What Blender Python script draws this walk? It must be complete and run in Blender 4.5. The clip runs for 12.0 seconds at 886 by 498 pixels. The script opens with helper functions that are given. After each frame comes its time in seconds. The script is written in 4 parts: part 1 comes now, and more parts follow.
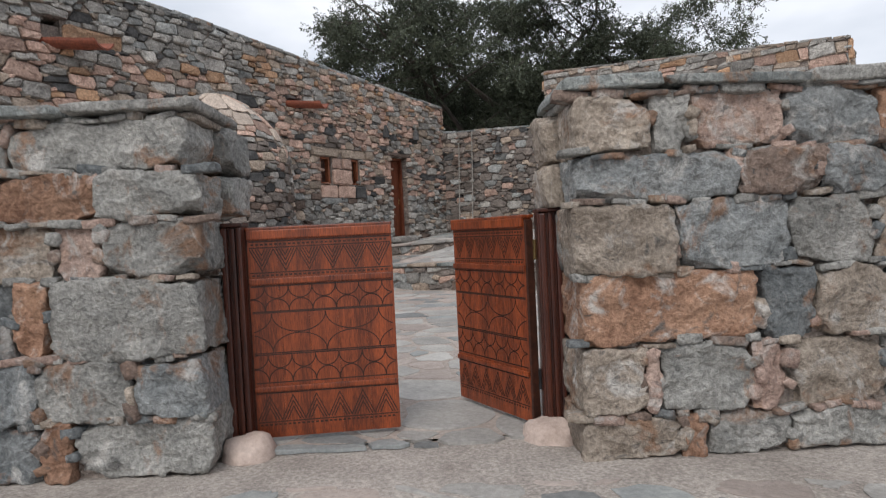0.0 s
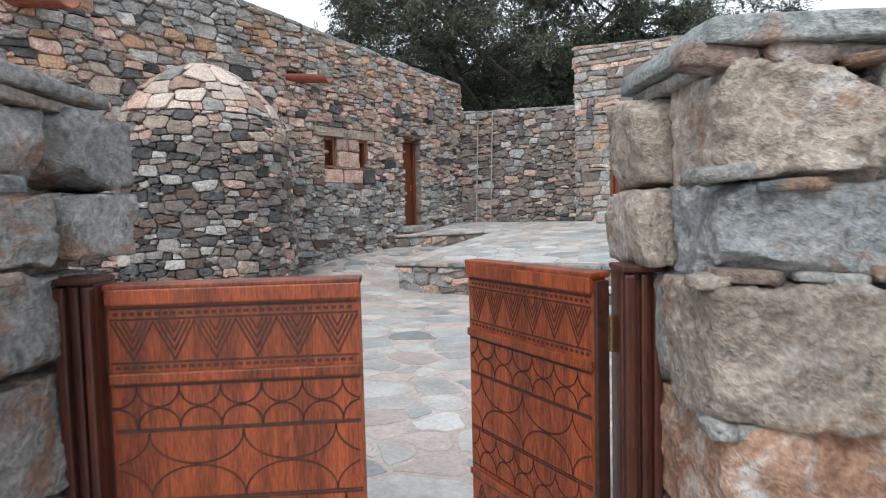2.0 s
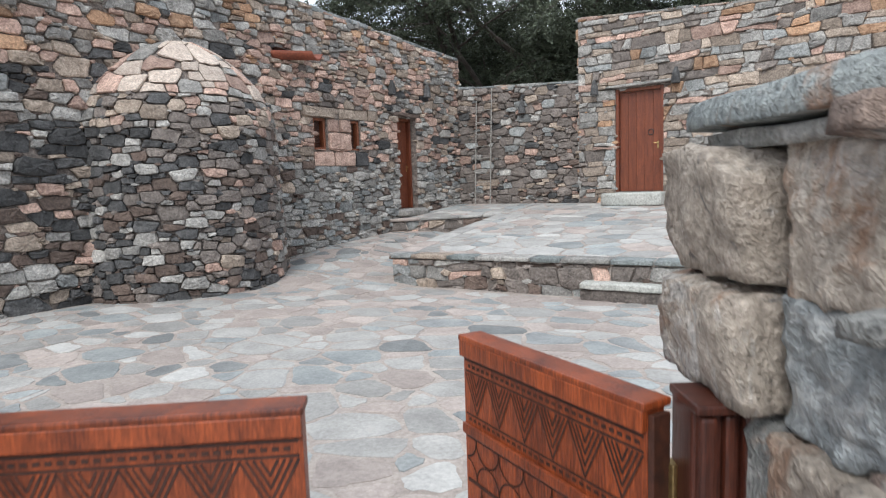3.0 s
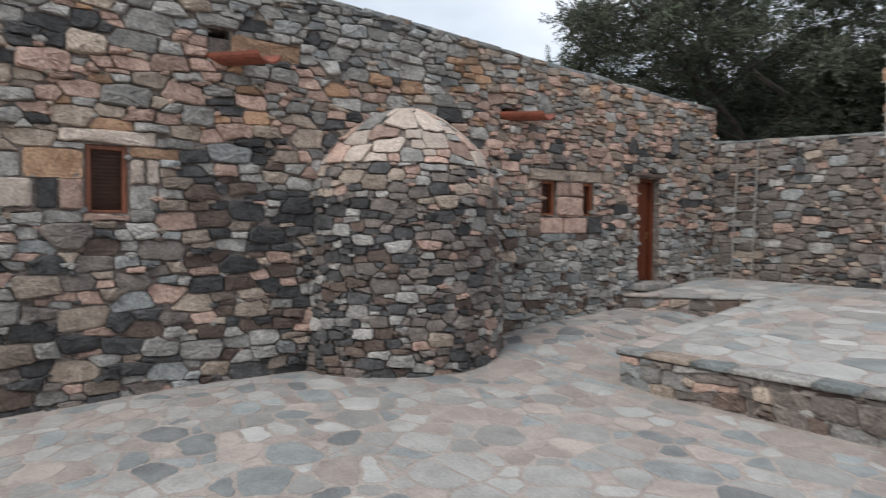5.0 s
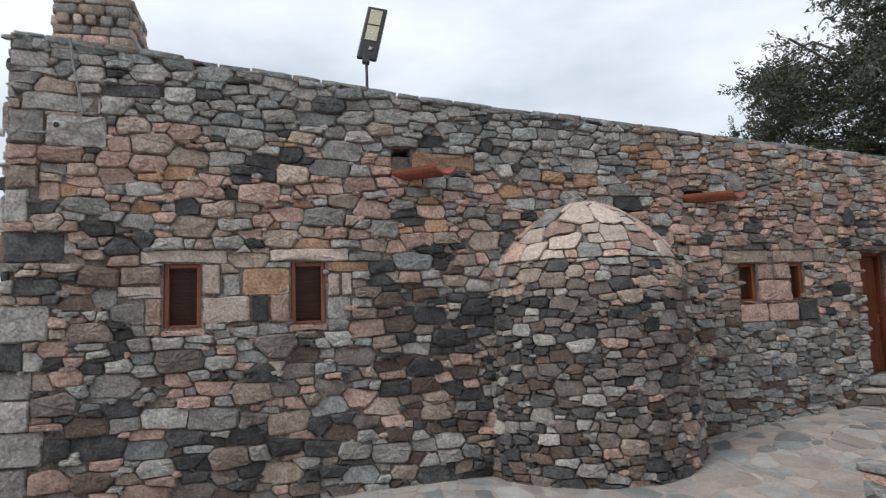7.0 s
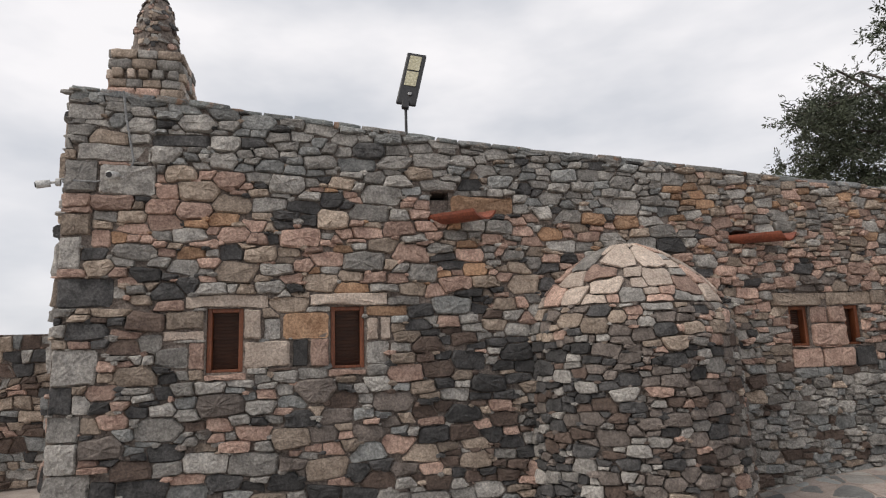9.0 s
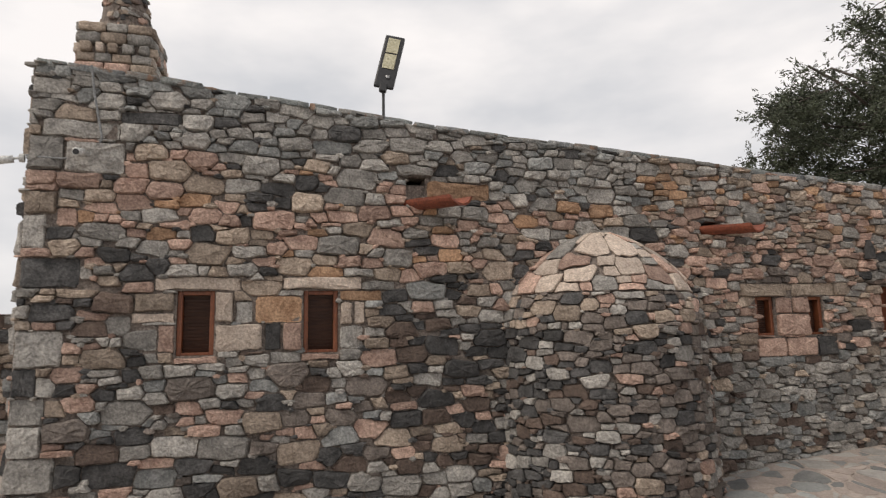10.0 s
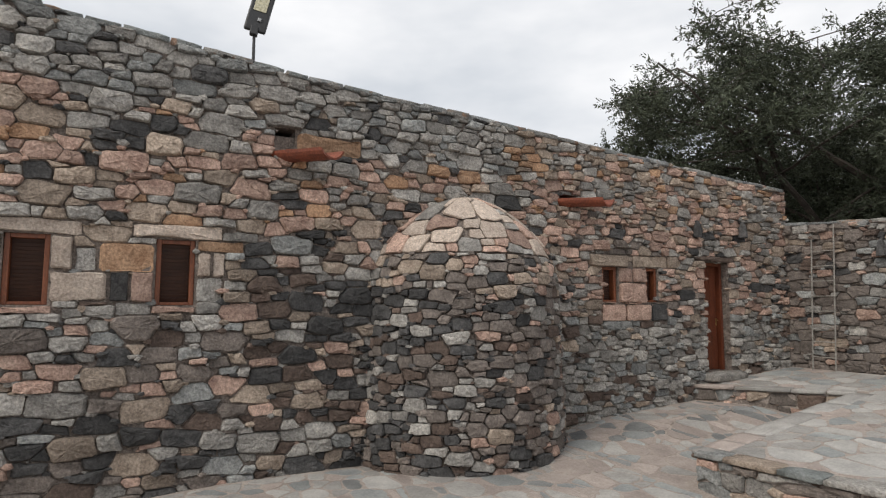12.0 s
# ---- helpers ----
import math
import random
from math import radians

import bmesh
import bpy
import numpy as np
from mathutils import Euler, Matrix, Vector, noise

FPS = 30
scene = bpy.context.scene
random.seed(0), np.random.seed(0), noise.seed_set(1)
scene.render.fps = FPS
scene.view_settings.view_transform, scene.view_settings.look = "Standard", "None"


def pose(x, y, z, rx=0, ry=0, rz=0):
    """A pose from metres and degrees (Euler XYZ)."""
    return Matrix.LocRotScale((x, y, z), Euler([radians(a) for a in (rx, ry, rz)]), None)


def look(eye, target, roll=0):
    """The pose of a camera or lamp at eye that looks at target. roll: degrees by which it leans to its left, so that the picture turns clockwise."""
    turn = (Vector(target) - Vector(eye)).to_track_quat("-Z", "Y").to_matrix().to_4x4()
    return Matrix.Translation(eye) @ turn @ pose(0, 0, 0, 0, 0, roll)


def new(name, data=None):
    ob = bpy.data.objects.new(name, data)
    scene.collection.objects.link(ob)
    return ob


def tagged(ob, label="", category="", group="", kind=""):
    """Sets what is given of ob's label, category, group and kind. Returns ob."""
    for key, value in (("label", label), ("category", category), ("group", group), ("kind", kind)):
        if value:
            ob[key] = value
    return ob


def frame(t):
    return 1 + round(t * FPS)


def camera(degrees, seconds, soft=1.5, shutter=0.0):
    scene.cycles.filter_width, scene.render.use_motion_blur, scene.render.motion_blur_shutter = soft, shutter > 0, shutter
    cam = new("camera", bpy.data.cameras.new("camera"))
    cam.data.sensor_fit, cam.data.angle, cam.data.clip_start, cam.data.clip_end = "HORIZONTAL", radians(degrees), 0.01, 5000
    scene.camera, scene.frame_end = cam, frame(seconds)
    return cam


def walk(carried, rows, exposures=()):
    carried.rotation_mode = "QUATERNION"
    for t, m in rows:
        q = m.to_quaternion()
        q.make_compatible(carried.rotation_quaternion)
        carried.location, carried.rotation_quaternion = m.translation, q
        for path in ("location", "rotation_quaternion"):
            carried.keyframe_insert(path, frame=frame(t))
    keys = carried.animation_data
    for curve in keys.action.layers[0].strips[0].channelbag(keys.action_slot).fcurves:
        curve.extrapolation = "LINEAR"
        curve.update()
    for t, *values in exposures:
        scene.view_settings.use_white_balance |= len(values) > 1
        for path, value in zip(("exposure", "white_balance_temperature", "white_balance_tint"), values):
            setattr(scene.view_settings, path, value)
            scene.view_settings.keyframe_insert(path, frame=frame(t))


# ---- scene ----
import collections
cam = camera(71.7, 12.0, soft=1.15, shutter=0.3)
PATH = [
    (0, (-2.81, 4.343, 0.984), (-3.958, 5.98, 0.928), -2.8),
    (0.5, (-2.939, 4.506, 0.989), (-4.076, 6.147, 0.856), -2.1),
    (1, (-3.096, 4.815, 1.046), (-4.274, 6.429, 0.966), -1.4),
    (1.5, (-3.273, 5.092, 1.153), (-4.499, 6.664, 0.989), -2.0),
    (2, (-3.534, 5.429, 1.225), (-4.723, 7.033, 1.104), -1.4),
    (2.5, (-3.707, 5.667, 1.334), (-4.885, 7.27, 1.13), -1.8),
    (4.5, (-4.367, 6.75, 1.807), (-5.783, 8.155, 1.658), -1.3),
    (5, (-4.565, 6.914, 1.885), (-6.268, 7.962, 1.828), 0.1),
    (5.5, (-4.621, 7.006, 1.957), (-6.435, 7.848, 1.942), -1.0),
    (6, (-4.646, 7.006, 1.999), (-6.51, 7.727, 2.067), -0.9),
    (6.5, (-4.648, 7.0, 2.047), (-6.545, 7.622, 2.166), -1.2),
    (7, (-4.62, 6.979, 2.086), (-6.54, 7.493, 2.312), -2.2),
    (7.5, (-4.618, 6.972, 2.156), (-6.557, 7.387, 2.421), -2.1),
    (9.5, (-4.633, 6.974, 2.315), (-6.565, 7.374, 2.641), -1.7),
    (10, (-4.644, 6.965, 2.309), (-6.567, 7.441, 2.579), -1.1),
    (10.5, (-4.653, 6.965, 2.283), (-6.545, 7.566, 2.52), -0.6),
    (11, (-4.664, 6.973, 2.234), (-6.514, 7.701, 2.453), -0.1),
    (11.5, (-4.657, 6.982, 2.155), (-6.472, 7.794, 2.366), 0.1),
    (12, (-4.668, 6.946, 2.059), (-6.452, 7.829, 2.252), 0.1),
]
EXPOSURES = [
    (0.0, 0.32, 6380, 11), (1.0, 0.55, 6130, 9), (1.5, 0.7, 6080, 9), (2.5, 1.02, 6030, 8), (4.4, 0.40, 6130, 9), (6.0, 0.46, 6230, 9), (6.5, 0.38, 6230, 9),
    (7.5, 0.28, 6240, 9), (9.3, 0.2, 6930, 13), (10.5, 0.25, 7130, 13), (12.0, 0.28, 6730, 10)]
walk(cam, [(t, look(eye, target, roll)) for t, eye, target, roll in PATH], EXPOSURES)


# ---- world, sun ----
world = bpy.data.worlds.new("overcast_sky")
scene.world = world
world.use_nodes = True
wn, wl = world.node_tree.nodes, world.node_tree.links
wn.clear()
w_out = wn.new("ShaderNodeOutputWorld")
sky = wn.new("ShaderNodeTexSky")
sky.sky_type = "NISHITA"
sky.sun_disc = False
sky.sun_elevation, sky.sun_rotation = radians(45), radians(162)
bg_sky = wn.new("ShaderNodeBackground")
bg_sky.inputs[1].default_value = 0.06
wl.new(sky.outputs[0], bg_sky.inputs[0])
w_co = wn.new("ShaderNodeTexCoord")
w_map = wn.new("ShaderNodeMapping")
w_map.inputs["Scale"].default_value = (1.0, 1.0, 2.6)
w_map.inputs["Location"].default_value = (0.4, 0.1, 0.3)
wl.new(w_co.outputs["Generated"], w_map.inputs[0])
w_no = wn.new("ShaderNodeTexNoise")
w_no.inputs["Scale"].default_value = 2.2
w_no.inputs["Detail"].default_value = 5
w_no.inputs["Roughness"].default_value = 0.5
wl.new(w_map.outputs[0], w_no.inputs[0])
w_ra = wn.new("ShaderNodeValToRGB")
w_ra.color_ramp.elements[0].position, w_ra.color_ramp.elements[0].color = 0.36, (0.62, 0.67, 0.74, 1)
w_ra.color_ramp.elements[1].position, w_ra.color_ramp.elements[1].color = 0.62, (0.97, 0.99, 1.03, 1)
wl.new(w_no.outputs[0], w_ra.inputs[0])
bg_cloud = wn.new("ShaderNodeBackground")
bg_cloud.inputs[1].default_value = 0.9
wl.new(w_ra.outputs[0], bg_cloud.inputs[0])
w_mix = wn.new("ShaderNodeMixShader")
w_mix.inputs[0].default_value = 0.9
wl.new(bg_sky.outputs[0], w_mix.inputs[1])
wl.new(bg_cloud.outputs[0], w_mix.inputs[2])
wl.new(w_mix.outputs[0], w_out.inputs[0])
sun = new("sun", bpy.data.lights.new("sun", "SUN"))
sun.data.energy, sun.data.angle, sun.data.color = 1.35, radians(25), (1.0, 0.96, 0.9)
sun.matrix_world = look((5.5, -17, 18), (0, 0, 0))


# ---- materials ----
def mat(name, c1, c2, scale=6.0, rough=0.88, bump=0.85, fine=34.0, vary=0.35, metal=0.0, stain=None, stretch=(1, 1, 1), bscale=None, speck=0.31, bdist=0.035, patch=None):
    """Two-scale mottled surface; each piece takes its own tone."""
    m = bpy.data.materials.new(name)
    m.use_nodes = True
    n, l = m.node_tree.nodes, m.node_tree.links
    b = n["Principled BSDF"]
    b.inputs["Roughness"].default_value = rough
    b.inputs["Metallic"].default_value = metal
    co = n.new("ShaderNodeTexCoord")
    oi = n.new("ShaderNodeObjectInfo")
    ge = n.new("ShaderNodeNewGeometry")
    add = n.new("ShaderNodeMath")
    add.operation = "ADD"
    l.new(oi.outputs["Random"], add.inputs[0])
    l.new(ge.outputs["Random Per Island"], add.inputs[1])
    fr = n.new("ShaderNodeMath")
    fr.operation = "FRACT"
    l.new(add.outputs[0], fr.inputs[0])
    mp = n.new("ShaderNodeMapping")
    mp.inputs["Scale"].default_value = stretch
    far = n.new("ShaderNodeVectorMath")
    far.operation = "MULTIPLY_ADD"
    far.inputs[1].default_value = (37.0, 23.0, 51.0)
    l.new(oi.outputs["Random"], far.inputs[0])
    l.new(co.outputs["Object"], far.inputs[2])
    l.new(far.outputs[0], mp.inputs[0])
    big = n.new("ShaderNodeTexNoise")
    big.inputs["Scale"].default_value, big.inputs["Detail"].default_value = scale, 9
    big.inputs["Roughness"].default_value = 0.62
    l.new(mp.outputs[0], big.inputs[0])
    sm = n.new("ShaderNodeTexNoise")
    sm.inputs["Scale"].default_value, sm.inputs["Detail"].default_value = fine, 4
    sm.inputs["Roughness"].default_value = 0.7
    l.new(mp.outputs[0], sm.inputs[0])
    rp = n.new("ShaderNodeValToRGB")
    rp.color_ramp.elements[0].position, rp.color_ramp.elements[0].color = 0.36, (*c1, 1)
    rp.color_ramp.elements[1].position, rp.color_ramp.elements[1].color = 0.64, (*c2, 1)
    if stain:
        e = rp.color_ramp.elements.new(0.72)
        e.color = (*stain, 1)
    mx = n.new("ShaderNodeMath")
    mx.operation = "MULTIPLY_ADD"
    mx.inputs[1].default_value = 0.35
    l.new(sm.outputs[0], mx.inputs[0])
    sc = n.new("ShaderNodeMath")
    sc.operation = "MULTIPLY_ADD"
    sc.inputs[1].default_value, sc.inputs[2].default_value = 0.7, -0.02
    l.new(big.outputs[0], sc.inputs[0])
    l.new(sc.outputs[0], mx.inputs[2])
    l.new(mx.outputs[0], rp.inputs[0])
    tone = n.new("ShaderNodeMapRange")
    tone.inputs["To Min"].default_value, tone.inputs["To Max"].default_value = 1 - vary, 1 + vary
    l.new(fr.outputs[0], tone.inputs[0])
    spk = n.new("ShaderNodeMapRange")
    spk.inputs["From Min"].default_value, spk.inputs["From Max"].default_value = 0.3, 0.7
    spk.inputs["To Min"].default_value, spk.inputs["To Max"].default_value = 1 - speck, 1 + speck
    l.new(sm.outputs[0], spk.inputs[0])
    pr = n.new("ShaderNodeMath")
    pr.operation = "MULTIPLY"
    l.new(tone.outputs[0], pr.inputs[0])
    l.new(spk.outputs[0], pr.inputs[1])
    vm = n.new("ShaderNodeVectorMath")
    vm.operation = "SCALE"
    l.new(rp.outputs[0], vm.inputs[0])
    for k, (col, psc, lo, hi) in enumerate(patch or ()):
        pn = n.new("ShaderNodeTexNoise")
        pn.inputs["Scale"].default_value, pn.inputs["Detail"].default_value = psc, 7
        pn.inputs["Roughness"].default_value, pn.inputs["Distortion"].default_value = 0.68, 0.5 + k
        shift = n.new("ShaderNodeVectorMath")
        shift.inputs[1].default_value = (5.3 + 9 * k, 2.1, 7.7 * k)
        l.new(mp.outputs[0], shift.inputs[0])
        l.new(shift.outputs[0], pn.inputs[0])
        edge = n.new("ShaderNodeMapRange")
        edge.inputs["From Min"].default_value, edge.inputs["From Max"].default_value = lo, hi
        edge.inputs["To Max"].default_value = 0.85
        l.new(pn.outputs[0], edge.inputs[0])
        blend = n.new("ShaderNodeMix")
        blend.data_type = "RGBA"
        l.new(edge.outputs[0], blend.inputs["Factor"])
        l.new(vm.inputs[0].links[0].from_socket, blend.inputs["A"])
        blend.inputs["B"].default_value = (*col, 1)
        l.new(blend.outputs["Result"], vm.inputs[0])
    l.new(pr.outputs[0], vm.inputs["Scale"])
    l.new(vm.outputs[0], b.inputs["Base Color"])
    hs = n.new("ShaderNodeMath")
    hs.operation = "MULTIPLY_ADD"
    hs.inputs[1].default_value = 0.75
    l.new(sm.outputs[0], hs.inputs[0])
    if bscale:
        rel = n.new("ShaderNodeTexNoise")
        rel.inputs["Scale"].default_value, rel.inputs["Detail"].default_value = bscale, 10
        rel.noise_type = "RIDGED_MULTIFRACTAL"
        rel.inputs["Roughness"].default_value = 0.6
        rel.inputs["Lacunarity"].default_value = 2.2
        rel.inputs["Distortion"].default_value = 0.35
        l.new(mp.outputs[0], rel.inputs[0])
        l.new(rel.outputs[0], hs.inputs[2])
    else:
        l.new(big.outputs[0], hs.inputs[2])
    bp = n.new("ShaderNodeBump")
    bp.inputs["Strength"].default_value, bp.inputs["Distance"].default_value = bump, bdist
    l.new(hs.outputs[0], bp.inputs["Height"])
    l.new(bp.outputs[0], b.inputs["Normal"])
    return m


STONE = {
    "g": mat("grey_stone", (0.190, 0.179, 0.165), (0.420, 0.398, 0.364), 7, stain=(0.470, 0.414, 0.358), bscale=8),
    "b": mat("blue_grey_stone", (0.162, 0.168, 0.164), (0.347, 0.349, 0.334), 7, stain=(0.403, 0.414, 0.403), bscale=8),
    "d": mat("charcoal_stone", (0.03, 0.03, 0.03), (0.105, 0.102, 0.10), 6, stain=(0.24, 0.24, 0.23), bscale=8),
    "p": mat("pink_stone", (0.302, 0.190, 0.151), (0.560, 0.398, 0.319), 7, stain=(0.493, 0.403, 0.347), bscale=8),
    "o": mat("orange_stone", (0.280, 0.157, 0.090), (0.493, 0.319, 0.202), 7, stain=(0.470, 0.358, 0.269), bscale=8),
    "t": mat("tan_stone", (0.224, 0.174, 0.134), (0.448, 0.364, 0.291), 7, stain=(0.426, 0.392, 0.347), bscale=8),
    "w": mat("pale_stone", (0.42, 0.335, 0.275), (0.60, 0.505, 0.425), 5, vary=0.18, bscale=8),
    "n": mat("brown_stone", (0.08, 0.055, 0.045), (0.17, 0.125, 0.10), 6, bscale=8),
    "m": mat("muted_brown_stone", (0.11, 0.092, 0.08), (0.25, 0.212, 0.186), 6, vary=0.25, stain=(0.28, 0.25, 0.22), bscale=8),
    "s": mat("slate_cap_stone", (0.146, 0.162, 0.157), (0.291, 0.308, 0.297), 5, vary=0.2),
}
def block(name, c1, c2, st):
    up = lambda c: tuple(min(0.62, 1.08 * k) for k in c)
    # crystalline grain, rust and pale lime blooms
    return mat(name, up(c1), up(c2), 4.0, bump=0.75, fine=48, vary=0.2, bscale=4.5, stain=up(st), speck=0.3, bdist=0.06,
               patch=[((0.27, 0.155, 0.095), 2.6, 0.55, 0.62), ((0.50, 0.48, 0.45), 3.6, 0.54, 0.66), ((0.09, 0.088, 0.085), 5.0, 0.58, 0.68)])


BLOCK = {
    "g": block("grey_granite", (0.16, 0.16, 0.15), (0.36, 0.35, 0.325), (0.44, 0.38, 0.32)),
    "b": block("blue_granite", (0.14, 0.152, 0.155), (0.325, 0.335, 0.33), (0.46, 0.44, 0.41)),
    "d": block("dark_granite", (0.07, 0.08, 0.085), (0.20, 0.21, 0.21), (0.30, 0.30, 0.29)),
    "p": block("pink_granite", (0.24, 0.16, 0.13), (0.45, 0.335, 0.28), (0.46, 0.41, 0.36)),
    "o": block("rusty_granite", (0.20, 0.10, 0.06), (0.37, 0.225, 0.15), (0.42, 0.34, 0.28)),
    "t": block("tan_granite", (0.20, 0.16, 0.125), (0.41, 0.35, 0.29), (0.46, 0.43, 0.38)),
    "n": block("brown_granite", (0.13, 0.09, 0.072), (0.28, 0.21, 0.17), (0.38, 0.33, 0.28)),
    "s": block("slate_slab", (0.13, 0.145, 0.145), (0.30, 0.315, 0.30), (0.40, 0.38, 0.35)),
}
FLAG = {
    "g": mat("grey_flagstone", (0.273, 0.260, 0.242), (0.414, 0.396, 0.370), 3.2, rough=0.75, bump=0.35, vary=0.20, speck=0.09, stain=(0.352, 0.308, 0.273)),
    "b": mat("blue_flagstone", (0.207, 0.220, 0.220), (0.352, 0.361, 0.348), 3.2, rough=0.7, bump=0.35, vary=0.24, speck=0.09, stain=(0.334, 0.299, 0.264)),
    "p": mat("pink_flagstone", (0.290, 0.242, 0.216), (0.440, 0.374, 0.334), 3.2, rough=0.75, bump=0.35, vary=0.18, speck=0.09, stain=(0.370, 0.343, 0.317)),
    "w": mat("pale_flagstone", (0.334, 0.321, 0.304), (0.484, 0.466, 0.436), 3.2, rough=0.75, bump=0.35, vary=0.15, speck=0.09, stain=(0.387, 0.343, 0.308)),
    "d": mat("slate_flagstone", (0.150, 0.154, 0.154), (0.273, 0.277, 0.268), 3.2, rough=0.65, bump=0.35, vary=0.27, speck=0.09, stain=(0.317, 0.290, 0.264)),
}
MORTAR = mat("brown_mortar", (0.10, 0.082, 0.07), (0.30, 0.25, 0.215), 14, bump=1.0, vary=0.0)
GATEMORTAR = mat("pale_pink_mortar", (0.24, 0.195, 0.165), (0.42, 0.355, 0.31), 12, bump=1.0, vary=0.0)
JOINT = mat("floor_mortar", (0.28, 0.235, 0.205), (0.445, 0.385, 0.34), 2.5, bump=0.4, vary=0.0, speck=0.12)
DIRT = mat("sandy_ground", (0.27, 0.235, 0.208), (0.45, 0.405, 0.365), 2.2, bump=0.5, fine=60, vary=0.0)
WOOD = mat("carved_red_wood", (0.07, 0.014, 0.005), (0.275, 0.058, 0.015), 2, rough=0.42, bump=0.12, fine=30, vary=0.12, stretch=(6, 6, 0.7))
GROOVE = mat("dark_carving", (0.025, 0.008, 0.004), (0.06, 0.018, 0.008), 8, rough=0.6, bump=0.1, vary=0.0)
DARKWOOD = mat("dark_red_post_wood", (0.025, 0.008, 0.006), (0.085, 0.022, 0.011), 3, rough=0.38, bump=0.15, fine=30, vary=0.05, stretch=(7, 7, 0.6))
DOORWOOD = mat("brown_door_wood", (0.10, 0.026, 0.012), (0.20, 0.056, 0.024), 3, rough=0.45, bump=0.12, fine=30, vary=0.08, stretch=(6, 6, 0.7))
FRAMEWOOD = mat("window_frame_wood", (0.13, 0.038, 0.016), (0.25, 0.082, 0.035), 3, rough=0.5, bump=0.12, fine=30, vary=0.08, stretch=(6, 6, 0.7))
SHUTTER = mat("dark_shutter_wood", (0.03, 0.013, 0.009), (0.075, 0.033, 0.02), 4, rough=0.5, bump=0.15, fine=30, vary=0.08, stretch=(1, 1, 6))
SPOUTWOOD = mat("rust_red_spout_wood", (0.15, 0.04, 0.022), (0.27, 0.075, 0.038), 4, rough=0.6, bump=0.3, fine=30, vary=0.1)
PLASTER = mat("pink_plaster", (0.43, 0.33, 0.28), (0.58, 0.47, 0.41), 5, bump=0.4, vary=0.1, speck=0.1)
CEMENT = mat("pale_step_slab", (0.30, 0.30, 0.27), (0.48, 0.47, 0.43), 2.5, bump=0.3, vary=0.08, stain=(0.14, 0.14, 0.12))
METAL = mat("aged_steel", (0.20, 0.20, 0.20), (0.38, 0.38, 0.38), 8, rough=0.45, bump=0.05, vary=0.0, metal=0.7)
BRASS = mat("worn_brass", (0.30, 0.21, 0.09), (0.50, 0.36, 0.17), 8, rough=0.4, bump=0.05, vary=0.0, metal=0.9)
BLACK = mat("black_housing", (0.012, 0.012, 0.013), (0.028, 0.028, 0.03), 8, rough=0.45, bump=0.05, vary=0.0)
LEDPANEL = mat("yellowish_led_panel", (0.40, 0.37, 0.24), (0.55, 0.52, 0.38), 30, rough=0.25, bump=0.05, vary=0.0)
WHITEP = mat("white_plastic", (0.45, 0.45, 0.43), (0.62, 0.62, 0.60), 8, rough=0.5, bump=0.05, vary=0.0)
CABLE = mat("grey_conduit", (0.16, 0.165, 0.165), (0.26, 0.265, 0.265), 8, rough=0.55, bump=0.05, vary=0.0)
LADDERM = mat("bare_ladder_metal", (0.24, 0.225, 0.20), (0.38, 0.355, 0.32), 8, rough=0.5, bump=0.05, vary=0.0, metal=0.3)
BARK = mat("grey_brown_bark", (0.045, 0.036, 0.03), (0.11, 0.09, 0.075), 4, bump=0.8, vary=0.0)
LEAF = mat("dusty_acacia_leaves", (0.035, 0.043, 0.026), (0.082, 0.098, 0.058), 1.2, rough=0.7, bump=0.0, vary=0.45)
VOID = mat("unlit_hole", (0.012, 0.010, 0.009), (0.03, 0.025, 0.02), 8, vary=0.0)


# ---- mesh helpers ----
def ob_from(name, verts, faces, material, parent=None, label="", mats=None, idx=None, smooth=False):
    me = bpy.data.meshes.new(name)
    me.from_pydata([tuple(v) for v in verts], [], faces)
    for m in (mats or [material]):
        me.materials.append(m)
    if idx is not None:
        me.polygons.foreach_set("material_index", idx)
    if smooth:
        me.polygons.foreach_set("use_smooth", [True] * len(me.polygons))
    me.update()
    ob = new(name, me)
    if parent:
        ob.parent = parent
    if label:
        ob["label"] = label
    return ob


def part(name, bm, material, parent, label="", smooth=False):
    me = bpy.data.meshes.new(name)
    bm.to_mesh(me)
    bm.free()
    me.materials.append(material)
    if smooth:
        me.polygons.foreach_set("use_smooth", [True] * len(me.polygons))
    ob = new(name, me)
    ob.parent = parent
    if label:
        ob["label"] = label
    return ob


def empty(name, m, label, category, group="", kind=""):
    ob = new(name)
    ob.matrix_world = m
    return tagged(ob, label, category, group, kind)


def box_bm(sx, sy, sz, at=(0, 0, 0), bevel=0.0, bm=None):
    """A bevelled box whose base centre lies at the given place."""
    own = bmesh.new()
    bmesh.ops.create_cube(own, size=1)
    bmesh.ops.scale(own, vec=(sx, sy, sz), verts=own.verts)
    if bevel:
        bmesh.ops.bevel(own, geom=own.edges[:], offset=bevel, segments=2, affect="EDGES", profile=0.6)
    bmesh.ops.translate(own, vec=(at[0], at[1], at[2] + sz / 2), verts=own.verts)
    if bm is None:
        return own
    tmp = bpy.data.meshes.new("tmp")
    own.to_mesh(tmp)
    own.free()
    bm.from_mesh(tmp)
    bpy.data.meshes.remove(tmp)
    return bm


